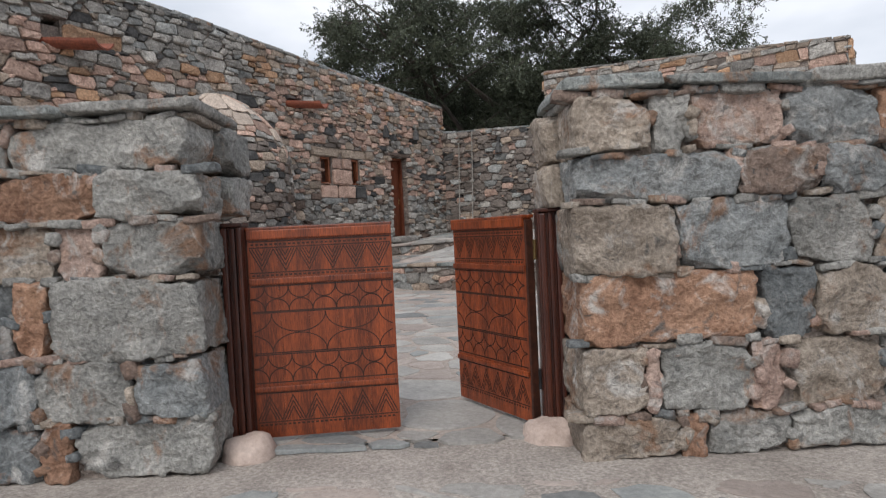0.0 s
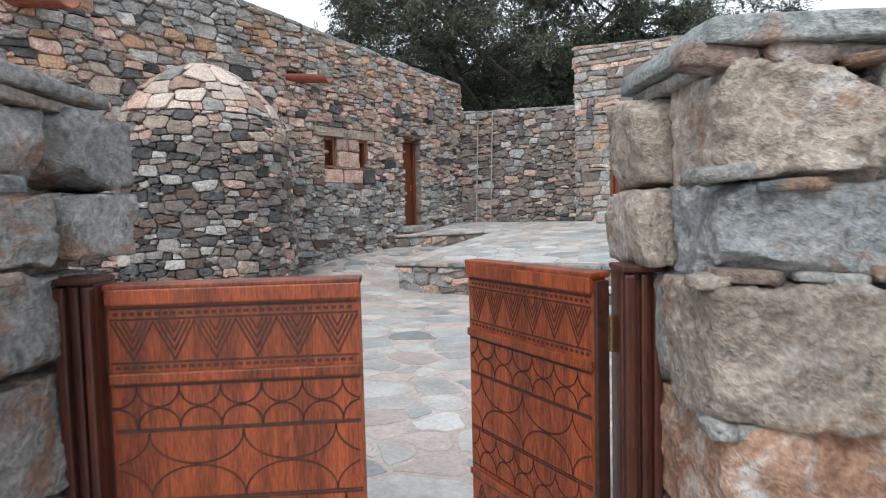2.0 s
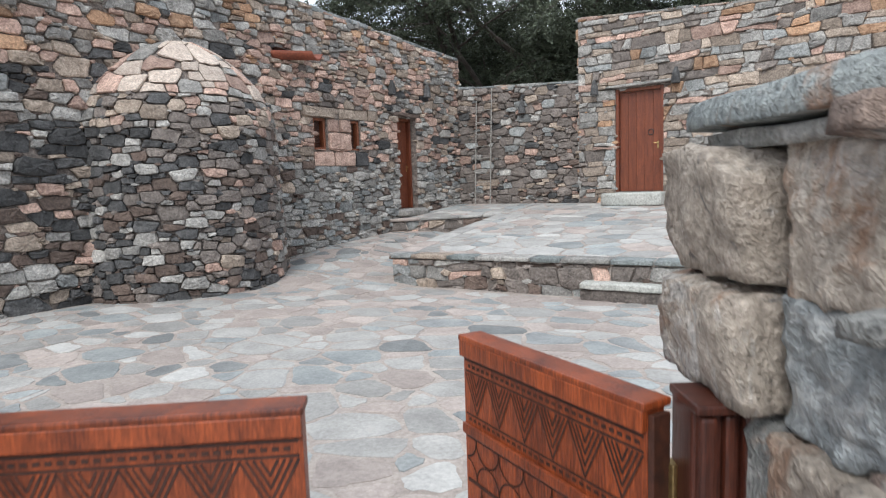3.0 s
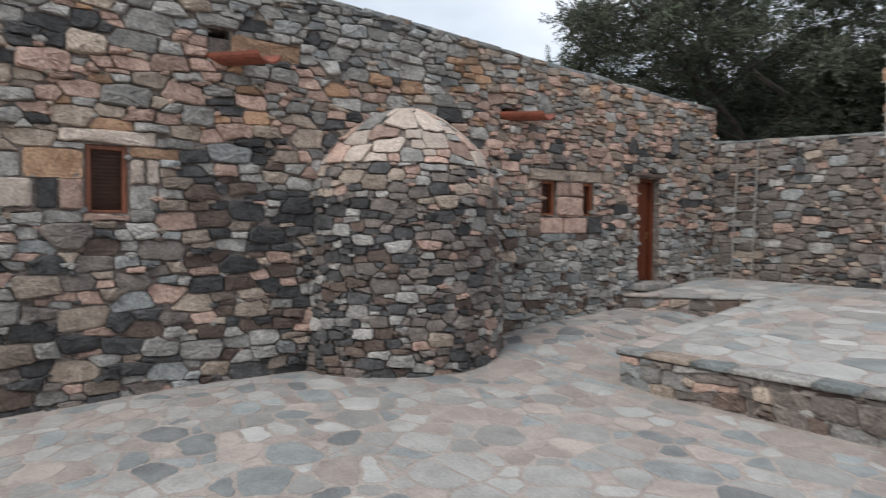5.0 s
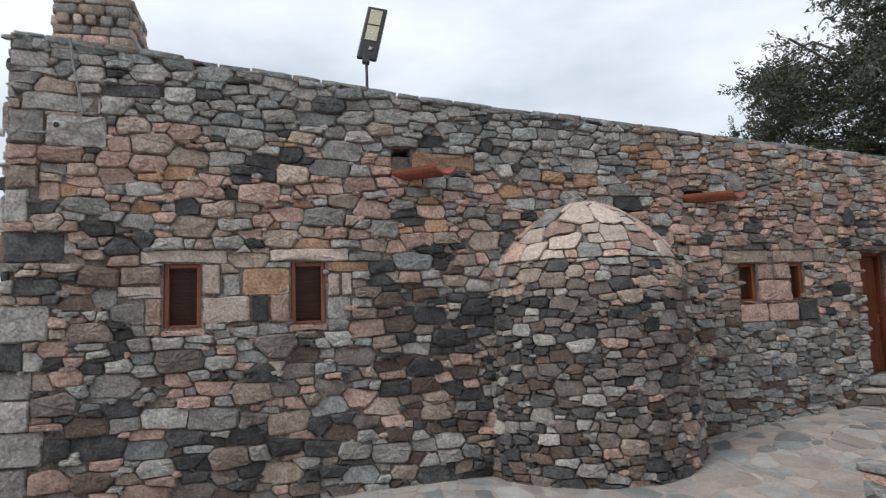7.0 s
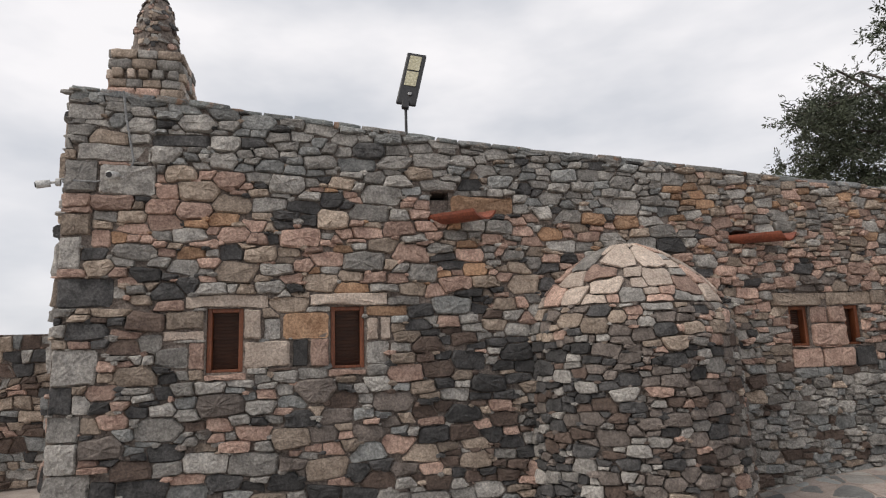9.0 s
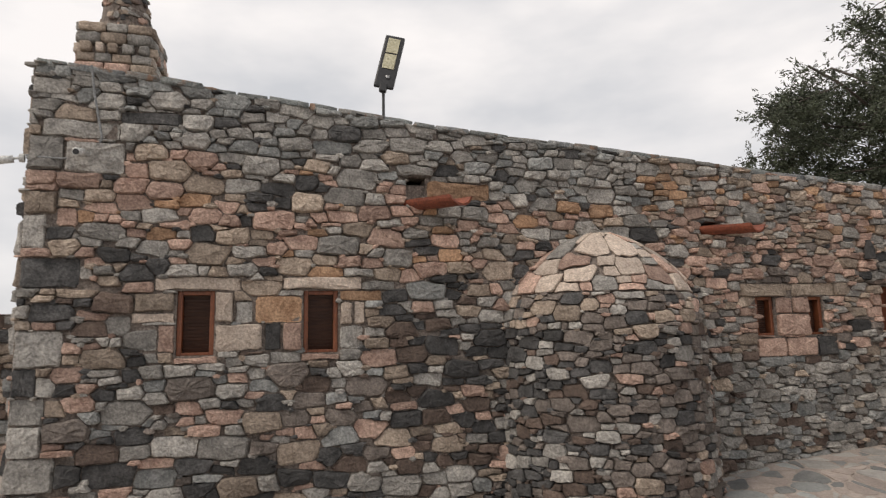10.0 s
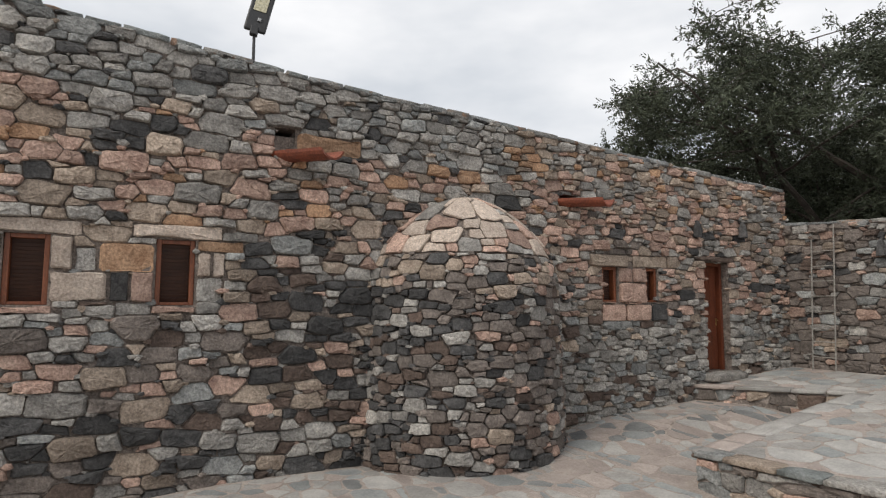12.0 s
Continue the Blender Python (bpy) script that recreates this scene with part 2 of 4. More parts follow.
def tube_bm(points, radii, sides=8, bm=None):
    bm = bm or bmesh.new()
    rings = []
    pts = [Vector(p) for p in points]
    if not hasattr(radii, "__len__"):
        radii = [radii] * len(pts)
    for i, p in enumerate(pts):
        d = (pts[min(i + 1, len(pts) - 1)] - pts[max(i - 1, 0)]).normalized()
        a = d.orthogonal().normalized() if abs(d.z) > 0.95 else d.cross(Vector((0, 0, 1))).normalized()
        c = d.cross(a)
        rings.append([bm.verts.new(p + (a * math.cos(k * 2 * math.pi / sides) + c * math.sin(k * 2 * math.pi / sides)) * radii[i]) for k in range(sides)])
    for r0, r1 in zip(rings, rings[1:]):
        for k in range(sides):
            bm.faces.new((r0[k], r0[(k + 1) % sides], r1[(k + 1) % sides], r1[k]))
    bm.faces.new(rings[0][::-1])
    bm.faces.new(rings[-1])
    return bm


# ---- rubble masonry ----
def clip(poly, px, py, nx, ny):
    """Keep the part of a polygon with (p - P).n <= 0."""
    out = []
    for i in range(len(poly)):
        a, b = poly[i], poly[(i + 1) % len(poly)]
        da = (a[0] - px) * nx + (a[1] - py) * ny
        db = (b[0] - px) * nx + (b[1] - py) * ny
        if da <= 0:
            out.append(a)
        if da * db < 0:
            k = da / (da - db)
            out.append((a[0] + (b[0] - a[0]) * k, a[1] + (b[1] - a[1]) * k))
    return out


def area(poly):
    return 0.5 * sum(a[0] * b[1] - b[0] * a[1] for a, b in zip(poly, poly[1:] + poly[:1]))


def cells(outline, sx, sy, rng, holes=(), size_at=None, flat=1.0):
    """Irregular stones that fill a convex outline, course by course, leaving the holes (u0, v0, u1, v1) open."""
    base_at = size_at or (lambda u, v: 1.0)
    if sx < 0.45 and flat == 1.0:
        size_at = lambda u, v: base_at(u, v) * (1 + 0.55 * noise.noise(Vector((u * 1.1, v * 1.6, sx * 40))))
    us, vs = [p[0] for p in outline], [p[1] for p in outline]
    u0, u1, v0, v1 = min(us), max(us), min(vs), max(vs)
    seeds = []
    v = v0
    while v < v1:
        k = size_at(0.5 * (u0 + u1), v) if size_at else 1.0
        hgt = sy * k * rng.choice((0.55, 0.75, 0.95, 1.1, 1.4))
        u = u0 - rng.random() * sx
        while u < u1 + sx:
            k2 = size_at(u, v) if size_at else 1.0
            w = sx * k2 * rng.choice((0.34, 0.5, 0.7, 0.9, 1.0, 1.2, 1.55))
            cu, cv = u + w / 2, v + hgt * (0.5 + rng.uniform(-0.3, 0.3))
            if w > 0.62 * sx and rng.random() < 0.24:
                seeds.append((cu, cv + hgt * 0.3, w))
                seeds.append((cu + rng.uniform(-0.2, 0.2) * w, cv - hgt * 0.3, w))
            else:
                seeds.append((cu, cv, w))
            u += w
        v += hgt
    s = np.array(seeds)
    q = 1.25 * sx / sy * flat
    pts = np.stack([s[:, 0], s[:, 1] * q], 1)
    wgt = (s[:, 2] * 0.5) ** 2 * 0.8
    out = []
    for i in range(len(s)):
        if not (u0 - 0.3 <= s[i, 0] <= u1 + 0.3):
            continue
        d = ((pts - pts[i]) ** 2).sum(1)
        near = np.argsort(d)[1:20]
        poly = [(p[0], p[1] * q) for p in outline]
        for j in near:
            n = pts[j] - pts[i]
            dd = float(d[j])
            if dd < 1e-9:
                continue
            t = 0.5 + (wgt[i] - wgt[j]) / (2 * dd)
            t = min(max(t, 0.15), 0.85)
            c = pts[i] + n * t
            poly = clip(poly, c[0], c[1], n[0], n[1])
            if len(poly) < 3:
                break
        if len(poly) < 3:
            continue
        poly = [(p[0], p[1] / q) for p in poly]
        for a0, b0, a1, b1 in holes:
            if max(p[0] for p in poly) <= a0 or min(p[0] for p in poly) >= a1 or max(p[1] for p in poly) <= b0 or min(p[1] for p in poly) >= b1:
                continue
            tries = [clip(poly, a0, 0, 1, 0), clip(poly, a1, 0, -1, 0), clip(poly, 0, b0, 0, 1), clip(poly, 0, b1, 0, -1)]
            tries = [t for t in tries if len(t) > 2]
            poly = max(tries, key=area) if tries else []
            if len(poly) < 3:
                break
        if len(poly) > 2 and area(poly) > 0.0022 * (sx / 0.3):
            out.append(poly)
    return out


def cut_holes(poly, holes):
    for a0, b0, a1, b1 in holes:
        if max(p[0] for p in poly) <= a0 or min(p[0] for p in poly) >= a1 or max(p[1] for p in poly) <= b0 or min(p[1] for p in poly) >= b1:
            continue
        tries = [clip(poly, a0, 0, 1, 0), clip(poly, a1, 0, -1, 0), clip(poly, 0, b0, 0, 1), clip(poly, 0, b1, 0, -1)]
        tries = [t for t in tries if len(t) > 2]
        poly = max(tries, key=area) if tries else []
        if len(poly) < 3:
            return []
    return poly


def courses(outline, sx, sy, rng, holes=(), size_at=None, wave=1.0):
    """Rough courses of blocky stones: wavering beds, leaning joints, some stones split in two."""
    us, vs = [p[0] for p in outline], [p[1] for p in outline]
    u0, u1, v0, v1 = min(us), max(us), min(vs), max(vs)
    scale = size_at or (lambda u, v: 1.0)
    seed = rng.uniform(0, 500)

    def bed(k, v, u):
        s = scale(u, v)
        return v + 0.75 * wave * sy * (0.75 * noise.noise(Vector((u * 0.9, k * 0.37 + seed, 0))) + 0.5 * noise.noise(Vector((u * 2.7, k * 1.7 + seed, 5)))) * s
    out = []
    v, k = v0 - sy, 0
    while v < v1 + sy:
        h = sy * scale((u0 + u1) / 2, v) * rng.choice((0.7, 0.85, 1.0, 1.15, 1.4))
        lo, hi = (lambda u, k=k, v=v: bed(k, v, u)), (lambda u, k=k, v=v + h: bed(k + 1, v, u))
        u = u0 - rng.random() * sx
        lean = 0.0
        while u < u1:
            w = sx * scale(u, v) * rng.choice((0.38, 0.5, 0.6, 0.75, 0.9, 1.0, 1.2, 1.5)) * (0.75 + 0.25 * h / sy)
            nxt = rng.uniform(-0.22, 0.22) * h
            m1, m2 = u + w * rng.uniform(0.35, 0.65), u + w * rng.uniform(0.35, 0.65)
            j = lambda: rng.uniform(-0.08, 0.08) * h
            bl, br = (u - lean, lo(u - lean) + j()), (u + w - nxt, lo(u + w - nxt) + j())
            tl, tr = (u + lean, hi(u + lean) + j()), (u + w + nxt, hi(u + w + nxt) + j())
            bm_, tm = (m1, lo(m1) + j()), (m2, hi(m2) + j())
            r = rng.random()
            if r < 0.2 and h > 0.8 * sy:
                f, g = rng.uniform(0.3, 0.7), rng.uniform(0.3, 0.7)
                ml = (bl[0] + (tl[0] - bl[0]) * f, bl[1] + (tl[1] - bl[1]) * f)
                mr = (br[0] + (tr[0] - br[0]) * g, br[1] + (tr[1] - br[1]) * g)
                got = [[bl, bm_, br, mr, ml], [ml, mr, tr, tm, tl]]
            elif r < 0.32:
                got = [[bl, bm_, (br[0], br[1] + 0.3 * h), tr, tm, tl]]
            else:
                got = [[bl, bm_, br, tr, tm, tl]]
            for poly in got:
                for a, b in zip(outline, outline[1:] + outline[:1]):
                    if len(poly) > 2:
                        poly = clip(poly, a[0], a[1], b[1] - a[1], a[0] - b[0])
                if len(poly) > 2:
                    poly = cut_holes(poly, holes)
                if len(poly) > 2 and area(poly) > 0.0018:
                    out.append(poly)
            u += w
            lean = nxt
        v += h
        k += 1
    return out


def packed(outline, rng, holes=(), scale=1.0, size_at=None, squat=1.6):
    """Irregular field stones: large ones first, smaller ones wedged between them."""
    size_at = size_at or (lambda u, v: 1.0)
    us, vs = [p[0] for p in outline], [p[1] for p in outline]
    u0, u1, v0, v1 = min(us), max(us), min(vs), max(vs)
    span = (u1 - u0) * (v1 - v0) * squat
    grid, seeds, cell = collections.defaultdict(list), [], 0.32 * scale
    for r, tries in ((0.235, 1.2), (0.195, 4), (0.16, 9), (0.125, 16), (0.09, 26), (0.058, 34)):
        for _ in range(int(span * tries / scale ** 2)):
            u, v = rng.uniform(u0 - 0.1, u1 + 0.1), rng.uniform(v0, v1)
            if any(a < u < c and b < v < d for a, b, c, d in holes):
                continue
            q = r * scale * size_at(u, v) * rng.uniform(0.85, 1.12)
            x, y = u, v * squat
            gx, gy = int(x // cell), int(y // cell)
            if all((x - a) ** 2 + (y - b) ** 2 > (0.93 * (q + c)) ** 2 for i in range(gx - 2, gx + 3) for j in range(gy - 2, gy + 3) for a, b, c in grid[i, j]):
                grid[gx, gy].append((x, y, q))
                seeds.append((x, y, q))
    out = []
    full = [(p[0], p[1] * squat) for p in outline]
    for x, y, q in seeds:
        gx, gy = int(x // cell), int(y // cell)
        near = [(a - x, b - y, c) for i in range(gx - 3, gx + 4) for j in range(gy - 3, gy + 4) for a, b, c in grid[i, j] if (a, b) != (x, y)]
        near.sort(key=lambda n: math.hypot(n[0], n[1]) - n[2])
        w = 2.2 * q
        poly = [(x - w, y - w), (x + w, y - w), (x + w, y + w), (x - w, y + w)]
        for a, b, c in near[:22]:
            dd = a * a + b * b
            t = 0.5 + (q * q - c * c) / (2 * dd)
            # joints lean towards upright and level, as broken stone splits
            na, nb = (a, b * 0.5) if abs(a) > abs(b) else (a * 0.35, b)
            poly = clip(poly, x + a * t, y + b * t, na, nb)
            if len(poly) < 3:
                break
        for a, b in zip(full, full[1:] + full[:1]):
            if len(poly) > 2:
                poly = clip(poly, a[0], a[1], b[1] - a[1], a[0] - b[0])
        poly = cut_holes([(p[0], p[1] / squat) for p in poly], holes) if len(poly) > 2 else []
        if len(poly) > 2 and area(poly) > 0.0016:
            out.append(poly)
    return out


def stone(poly, place, rng, gap=0.006, proud=0.055, back=-0.06, round_=0.13, inner=0.87):
    """Verts and faces of one stone: sides, worn edge and an uneven face."""
    keep = []
    for i in range(len(poly)):
        a, b = poly[i], poly[i - 1]
        if math.hypot(a[0] - b[0], a[1] - b[1]) > 0.025:
            keep.append(a)
    if len(keep) < 3:
        return None
    cx = sum(p[0] for p in keep) / len(keep)
    cy = sum(p[1] for p in keep) / len(keep)
    ring = []
    for i in range(len(keep)):
        p, a, b = keep[i], keep[i - 1], keep[(i + 1) % len(keep)]
        k1, k2 = rng.uniform(0.6, 1.3) * round_, rng.uniform(0.6, 1.3) * round_
        ring.append((p[0] + (a[0] - p[0]) * k1, p[1] + (a[1] - p[1]) * k1))
        ring.append((p[0] + (b[0] - p[0]) * k2, p[1] + (b[1] - p[1]) * k2))
        e = math.hypot(b[0] - p[0], b[1] - p[1])
        if e > 0.11:
            t, o = rng.uniform(0.35, 0.65), rng.uniform(-0.045, 0.03) * e
            ring.append((p[0] + (b[0] - p[0]) * t + (b[1] - p[1]) / e * o, p[1] + (b[1] - p[1]) * t - (b[0] - p[0]) / e * o))
    full = []
    for x, y in ring:
        r = math.hypot(x - cx, y - cy) or 1
        k = max(0.3, (r - gap * rng.uniform(0.5, 1.5)) / r)
        full.append((cx + (x - cx) * k, cy + (y - cy) * k))
    n = len(full)
    span = max(max(p[0] for p in full) - min(p[0] for p in full), 0.05)
    s = min(1.0, proud / 0.035)
    tu, tv = rng.uniform(-0.12, 0.12) * s, rng.uniform(-0.16, 0.1) * s
    h = proud * rng.uniform(0.25, 1.6)
    verts = [place(x, y, back) for x, y in full]
    verts += [place(x, y, h * rng.uniform(0.2, 0.75)) for x, y in full]
    for r, lo, hi in ((inner, 0.8, 1.08), (0.5, 0.9, 1.2)):
        verts += [place(cx + (x - cx) * r, cy + (y - cy) * r, h * rng.uniform(lo, hi) + (x - cx) * tu * r + (y - cy) * tv * r) for x, y in full]
    verts.append(place(cx, cy, h * rng.uniform(0.98, 1.2)))
    faces = []
    for r in (0, n, 2 * n):
        for i in range(n):
            j = (i + 1) % n
            faces.append((r + i, r + j, r + n + j, r + n + i))
    for i in range(n):
        faces.append((3 * n + i, 3 * n + (i + 1) % n, 4 * n))
    return verts, faces


def chips(polys, rng, share=0.8):
    """Small wedging stones where larger ones meet."""
    out = []
    for poly in polys:
        if rng.random() > share:
            continue
        x, y = rng.choice(poly)
        r = rng.uniform(0.018, 0.055)
        k = rng.uniform(1.1, 2.4)
        a0 = rng.uniform(0, 6)
        out.append([(x + r * k * math.cos(a0 + a * 1.2566) * rng.uniform(0.7, 1.1), y + r * math.sin(a0 + a * 1.2566) * rng.uniform(0.7, 1.1)) for a in range(5)])
    return out


def rubble(parent, polys, place, pick, rng, table=STONE, single=None, limit=300, name="stone", rest="rubble_fill", **kw):
    """Single stones as pieces of the parent where single(u, v) holds; the others in one mesh."""
    keys = list(table)
    if table is STONE:
        polys = polys + chips(polys, rng, 0.6)
    V, F, M, made = [], [], [], 0
    for poly in polys:
        cx = sum(p[0] for p in poly) / len(poly)
        cy = sum(p[1] for p in poly) / len(poly)
        k = pick(cx, cy)
        res = stone(poly, place, rng, **kw)
        if not res:
            continue
        v, f = res
        if single and made < limit and area(poly) > 0.012 and single(cx, cy):
            c = sum((Vector(p) for p in v), Vector()) / len(v)
            ob = ob_from(name, [Vector(p) - c for p in v], f, table[k], parent)
            ob.location = parent.matrix_world.inverted() @ c
            made += 1
        else:
            o = len(V)
            V += v
            F += [tuple(i + o for i in q) for q in f]
            M += [keys.index(k)] * len(f)
    if F:
        ob = ob_from(rest, V, F, None, parent, mats=[table[k] for k in keys], idx=M)
        tagged(ob, kind="stuff")


def rock_block(name, sx, sy, sz, m, material, parent, rng, rough=0.012, cuts=5, label=""):
    """A quarried block with worn corners and a rough face."""
    bm = bmesh.new()
    bmesh.ops.create_cube(bm, size=1)
    bmesh.ops.subdivide_edges(bm, edges=bm.edges[:], cuts=cuts, use_grid_fill=True)
    off = Vector((rng.uniform(0, 90), rng.uniform(0, 90), rng.uniform(0, 90)))
    wild = 0.17 if cuts > 5 and sz > 0.1 else 0.09
    skew = [rng.uniform(-wild, wild) for _ in range(4)]
    lo = min(sx, sy, sz)
    rad = min(0.014, lo * 0.2)
    big = min(1.0, lo / 0.15)
    # a few broken corners, cut by oblique planes
    cuts_ = []
    if big > 0.9:
        for _ in range(5):
            dr = Vector((rng.choice((-1, 1)) * rng.uniform(0.3, 1) / sx, -rng.uniform(0.2, 1.0) / sy, rng.choice((-1, 1)) * rng.uniform(0.3, 1) / sz)).normalized()
            reach = abs(dr.x) * sx / 2 + abs(dr.y) * sy / 2 + abs(dr.z) * sz / 2
            cuts_.append((dr, reach - rng.uniform(0.012, 0.055)))
    for v in bm.verts:
        c = v.co.copy()
        x = c.x * sx * (1 + skew[0] * c.z * 2)
        z = c.z * sz * (1 + skew[1] * c.x * 2) + skew[2] * 0.3 * c.x * sx
        y = c.y * sy + skew[3] * 0.2 * c.z * sz
        p = Vector((x, y, z))
        hx, hy, hz = sx / 2 - rad, sy / 2 - rad, sz / 2 - rad
        q = Vector((max(-hx, min(hx, x)), max(-hy, min(hy, y)), max(-hz, min(hz, z))))
        d = p - q
        if d.length > rad:
            p = q + d.normalized() * rad
        for dr, far in cuts_:
            k = p.dot(dr) - far
            if k > 0:
                p = p - dr * k
        nn = noise.noise_vector(p * 4.5 + off)
        n2 = noise.noise_vector(p * 13 + off)
        n3 = noise.noise_vector(p * 34 + off)
        crag = 1 - abs(noise.noise(p * 7 + off)) * 2.2
        if cuts > 6:
            # shallow chipped scoops with ridges between them
            scoop = noise.voronoi(p * 5.5 + off)[0][0]
            p = p + Vector((0, 1, 0)) * max(0.0, 0.55 - scoop) * rough * 2.4
        v.co = p + (nn * 1.3 + n2 * 1.0 + n3 * 0.75) * rough + Vector((0, -1, 0)) * crag * rough * 0.9
    me = bpy.data.meshes.new(name)
    bm.to_mesh(me)
    bm.free()
    me.materials.append(material)
    me.polygons.foreach_set("use_smooth", [True] * len(me.polygons))
    ob = new(name, me)
    ob.parent = parent
    ob.matrix_basis = m
    if label:
        ob["label"] = label
    return ob


def flat_wall(origin, du, nrm):
    """Maps (along, height, outward) to the world."""
    def place(u, v, d):
        return (origin[0] + du[0] * u + nrm[0] * d, origin[1] + du[1] * u + nrm[1] * d, v)
    return place


def top_at(profile, u):
    return float(np.interp(u, [p[0] for p in profile], [p[1] for p in profile]))


def core(name, place, profile, z0, holes, depth, label, material=MORTAR, front=-0.006):
    """The wall's mortar body with real openings."""
    us = sorted({p[0] for p in profile} | {h[0] for h in holes} | {h[2] for h in holes})
    V, F = [], []

    def prism(a, b, la, lb, ta, tb):
        o = len(V)
        for d in (front, -depth):
            V.extend([place(a, la, d), place(b, lb, d), place(b, tb, d), place(a, ta, d)])
        F.extend([(o, o + 1, o + 2, o + 3), (o + 5, o + 4, o + 7, o + 6), (o + 3, o + 2, o + 6, o + 7), (o + 1, o, o + 4, o + 5), (o, o + 3, o + 7, o + 4), (o + 2, o + 1, o + 5, o + 6)])
    for a, b in zip(us, us[1:]):
        mid, lo = (a + b) / 2, z0
        for h in sorted([h for h in holes if h[0] < mid < h[2]], key=lambda h: h[1]):
            prism(a, b, lo, lo, h[1], h[1])
            lo = h[3]
        prism(a, b, lo, lo, top_at(profile, a), top_at(profile, b))
    ob = ob_from(name, V, F, material)
    bmx = bmesh.new()
    bmx.from_mesh(ob.data)
    bmesh.ops.recalc_face_normals(bmx, faces=bmx.faces[:])
    bmx.to_mesh(ob.data)
    bmx.free()
    return tagged(ob, label, "wall", kind="structure")


def cap_course(parent, place, profile, u0, u1, rng, length=0.45, thick=0.06, over=0.03, depth=0.5, keys="ssgb", name="cap_slab"):
    """Flat slabs that close the top of a wall."""
    u = u0
    while u < u1 - 0.08:
        w = min(length * rng.uniform(0.6, 1.4), u1 - u)
        a, b = Vector(place(u, top_at(profile, u), 0)), Vector(place(u + w, top_at(profile, u + w), 0))
        mid = (a + b) / 2
        inner = Vector(place(u + w / 2, 0, -1)) - Vector(place(u + w / 2, 0, 0))
        ex = (b - a).normalized()
        ey = inner.normalized()
        ez = ex.cross(ey).normalized()
        if ez.z < 0:
            ex, ez = -ex, -ez
        m = Matrix((ex, ey, ez)).transposed().to_4x4()
        m.translation = mid + ey * (depth / 2 - over * rng.uniform(0.3, 1.5)) + ez * (thick * 0.3 + rng.uniform(-0.008, 0.008))
        rock_block(name, w - 0.012, depth, thick * rng.uniform(0.75, 1.3), parent.matrix_world.inverted() @ m, BLOCK[rng.choice(keys)], parent, rng, 0.006, 3)
        u += w


# ---- heights of the ground ----
P0, P1, P2 = (-9.81, 12.72), (-6.6, 13.04), (-0.5, 13.75)
QL, QR = (-12.6, 15.85), (-10.35, 16.75)


def terrace_z(x, y):
    return 0.434 + 0.089 * (y - 12.7)


def yard_z(x, y):
    dip = float(np.interp(x, [-10, -7], [1, 0])) * float(np.interp(y, [4, 8.4], [-0.24, 0]))
    lift = dip + float(np.interp(y, [11.6, 13.9, 15.8, 17], [0, 0.33, 0.46, 0.5]))
    return lift * float(np.interp(x, [-11.6, -9.9], [1, 0.25])) if x < -9.6 and y > 8.4 else dip


# ---- ground outside ----
rng = random.Random(3)
gbm = bmesh.new()
bmesh.ops.create_grid(gbm, x_segments=140, y_segments=140, size=1)
for v in gbm.verts:
    s = lambda c: math.copysign(abs(c) ** 4 * 600 + abs(c) * 14, c)
    x, y = s(v.co.x) - 5, s(v.co.y) + 6
    bump = noise.noise(Vector((x * 0.9, y * 0.9, 0))) * 0.012 + noise.noise(Vector((x * 4, y * 4, 3))) * 0.006
    v.co = Vector((x, y, -0.016 + bump * 0.6 + float(np.interp(x, [-10, -7], [-1, 0])) * float(np.interp(y, [3, 9.5], [0.28, 0.02]))))
me = bpy.data.meshes.new("ground")
gbm.to_mesh(me)
gbm.free()
me.materials.append(DIRT)
ground = tagged(new("ground", me), "sandy trodden earth outside the stone yard", "ground", kind="structure")

# ---- left wall with windows, door and niche ----
LW = flat_wall((-12.6, 0), (0, 1), (1, 0))
LPROF = [(3.92, 5.62), (5.4, 5.47), (8.9, 5.08), (12.5, 4.82), (16, 4.55), (18.6, 4.40)]
WIN = [(5.62, 2.09, 6.05, 2.87), (7.11, 2.09, 7.54, 2.87), (13.82, 2.17, 14.15, 2.76), (14.78, 2.17, 15.06, 2.76)]
LDOOR = (16.2, 0.93, 16.84, 2.92)
SPOUT = [(8.5, 4.07), (13.02, 3.82)]
SPH = [(8.44, 4.0, 8.70, 4.40), (12.96, 3.70, 13.30, 3.90)]
wall_left = core("wall_left", LW, LPROF, -0.6, WIN + [LDOOR] + SPH, 0.5, "long rubble wall of grey, pink and charcoal stones")
rng = random.Random(11)


def left_pick(u, v):
    top = top_at(LPROF, u)
    if 8.2 < u < 10.6 and 0.5 < v < 2.7 + 0.3 * math.sin(u * 5):
        return rng.choice("ddndggnttp")
    if v > top - 0.85:
        return rng.choice("ggggbbgtgdgbg" if u < 12 else "gggtppptgot")
    if u > 12.8 and v < 1.95:
        return rng.choice("gggggbbgtgn")
    if u > 12.8:
        return rng.choice("pppttgpgdgmtpg")
    if v > 2.9:
        return rng.choice("ppppttgggtdgppgtdpo")
    if v < 1.0:
        return rng.choice("ddgmdnmgbdtpg")
    if v > 1.9:
        return rng.choice("gggttpddtpnggb")
    return rng.choice("ddgmgtdnmgbtpgmgp")


blocks = []
for a, b, c, d in WIN:
    near = a < 10
    blocks.append((a - (0.26 if near else 0.3), d + 0.005, c + (0.3 if near else 0.22), d + (0.17 if near else 0.2), "w" if near else "t"))
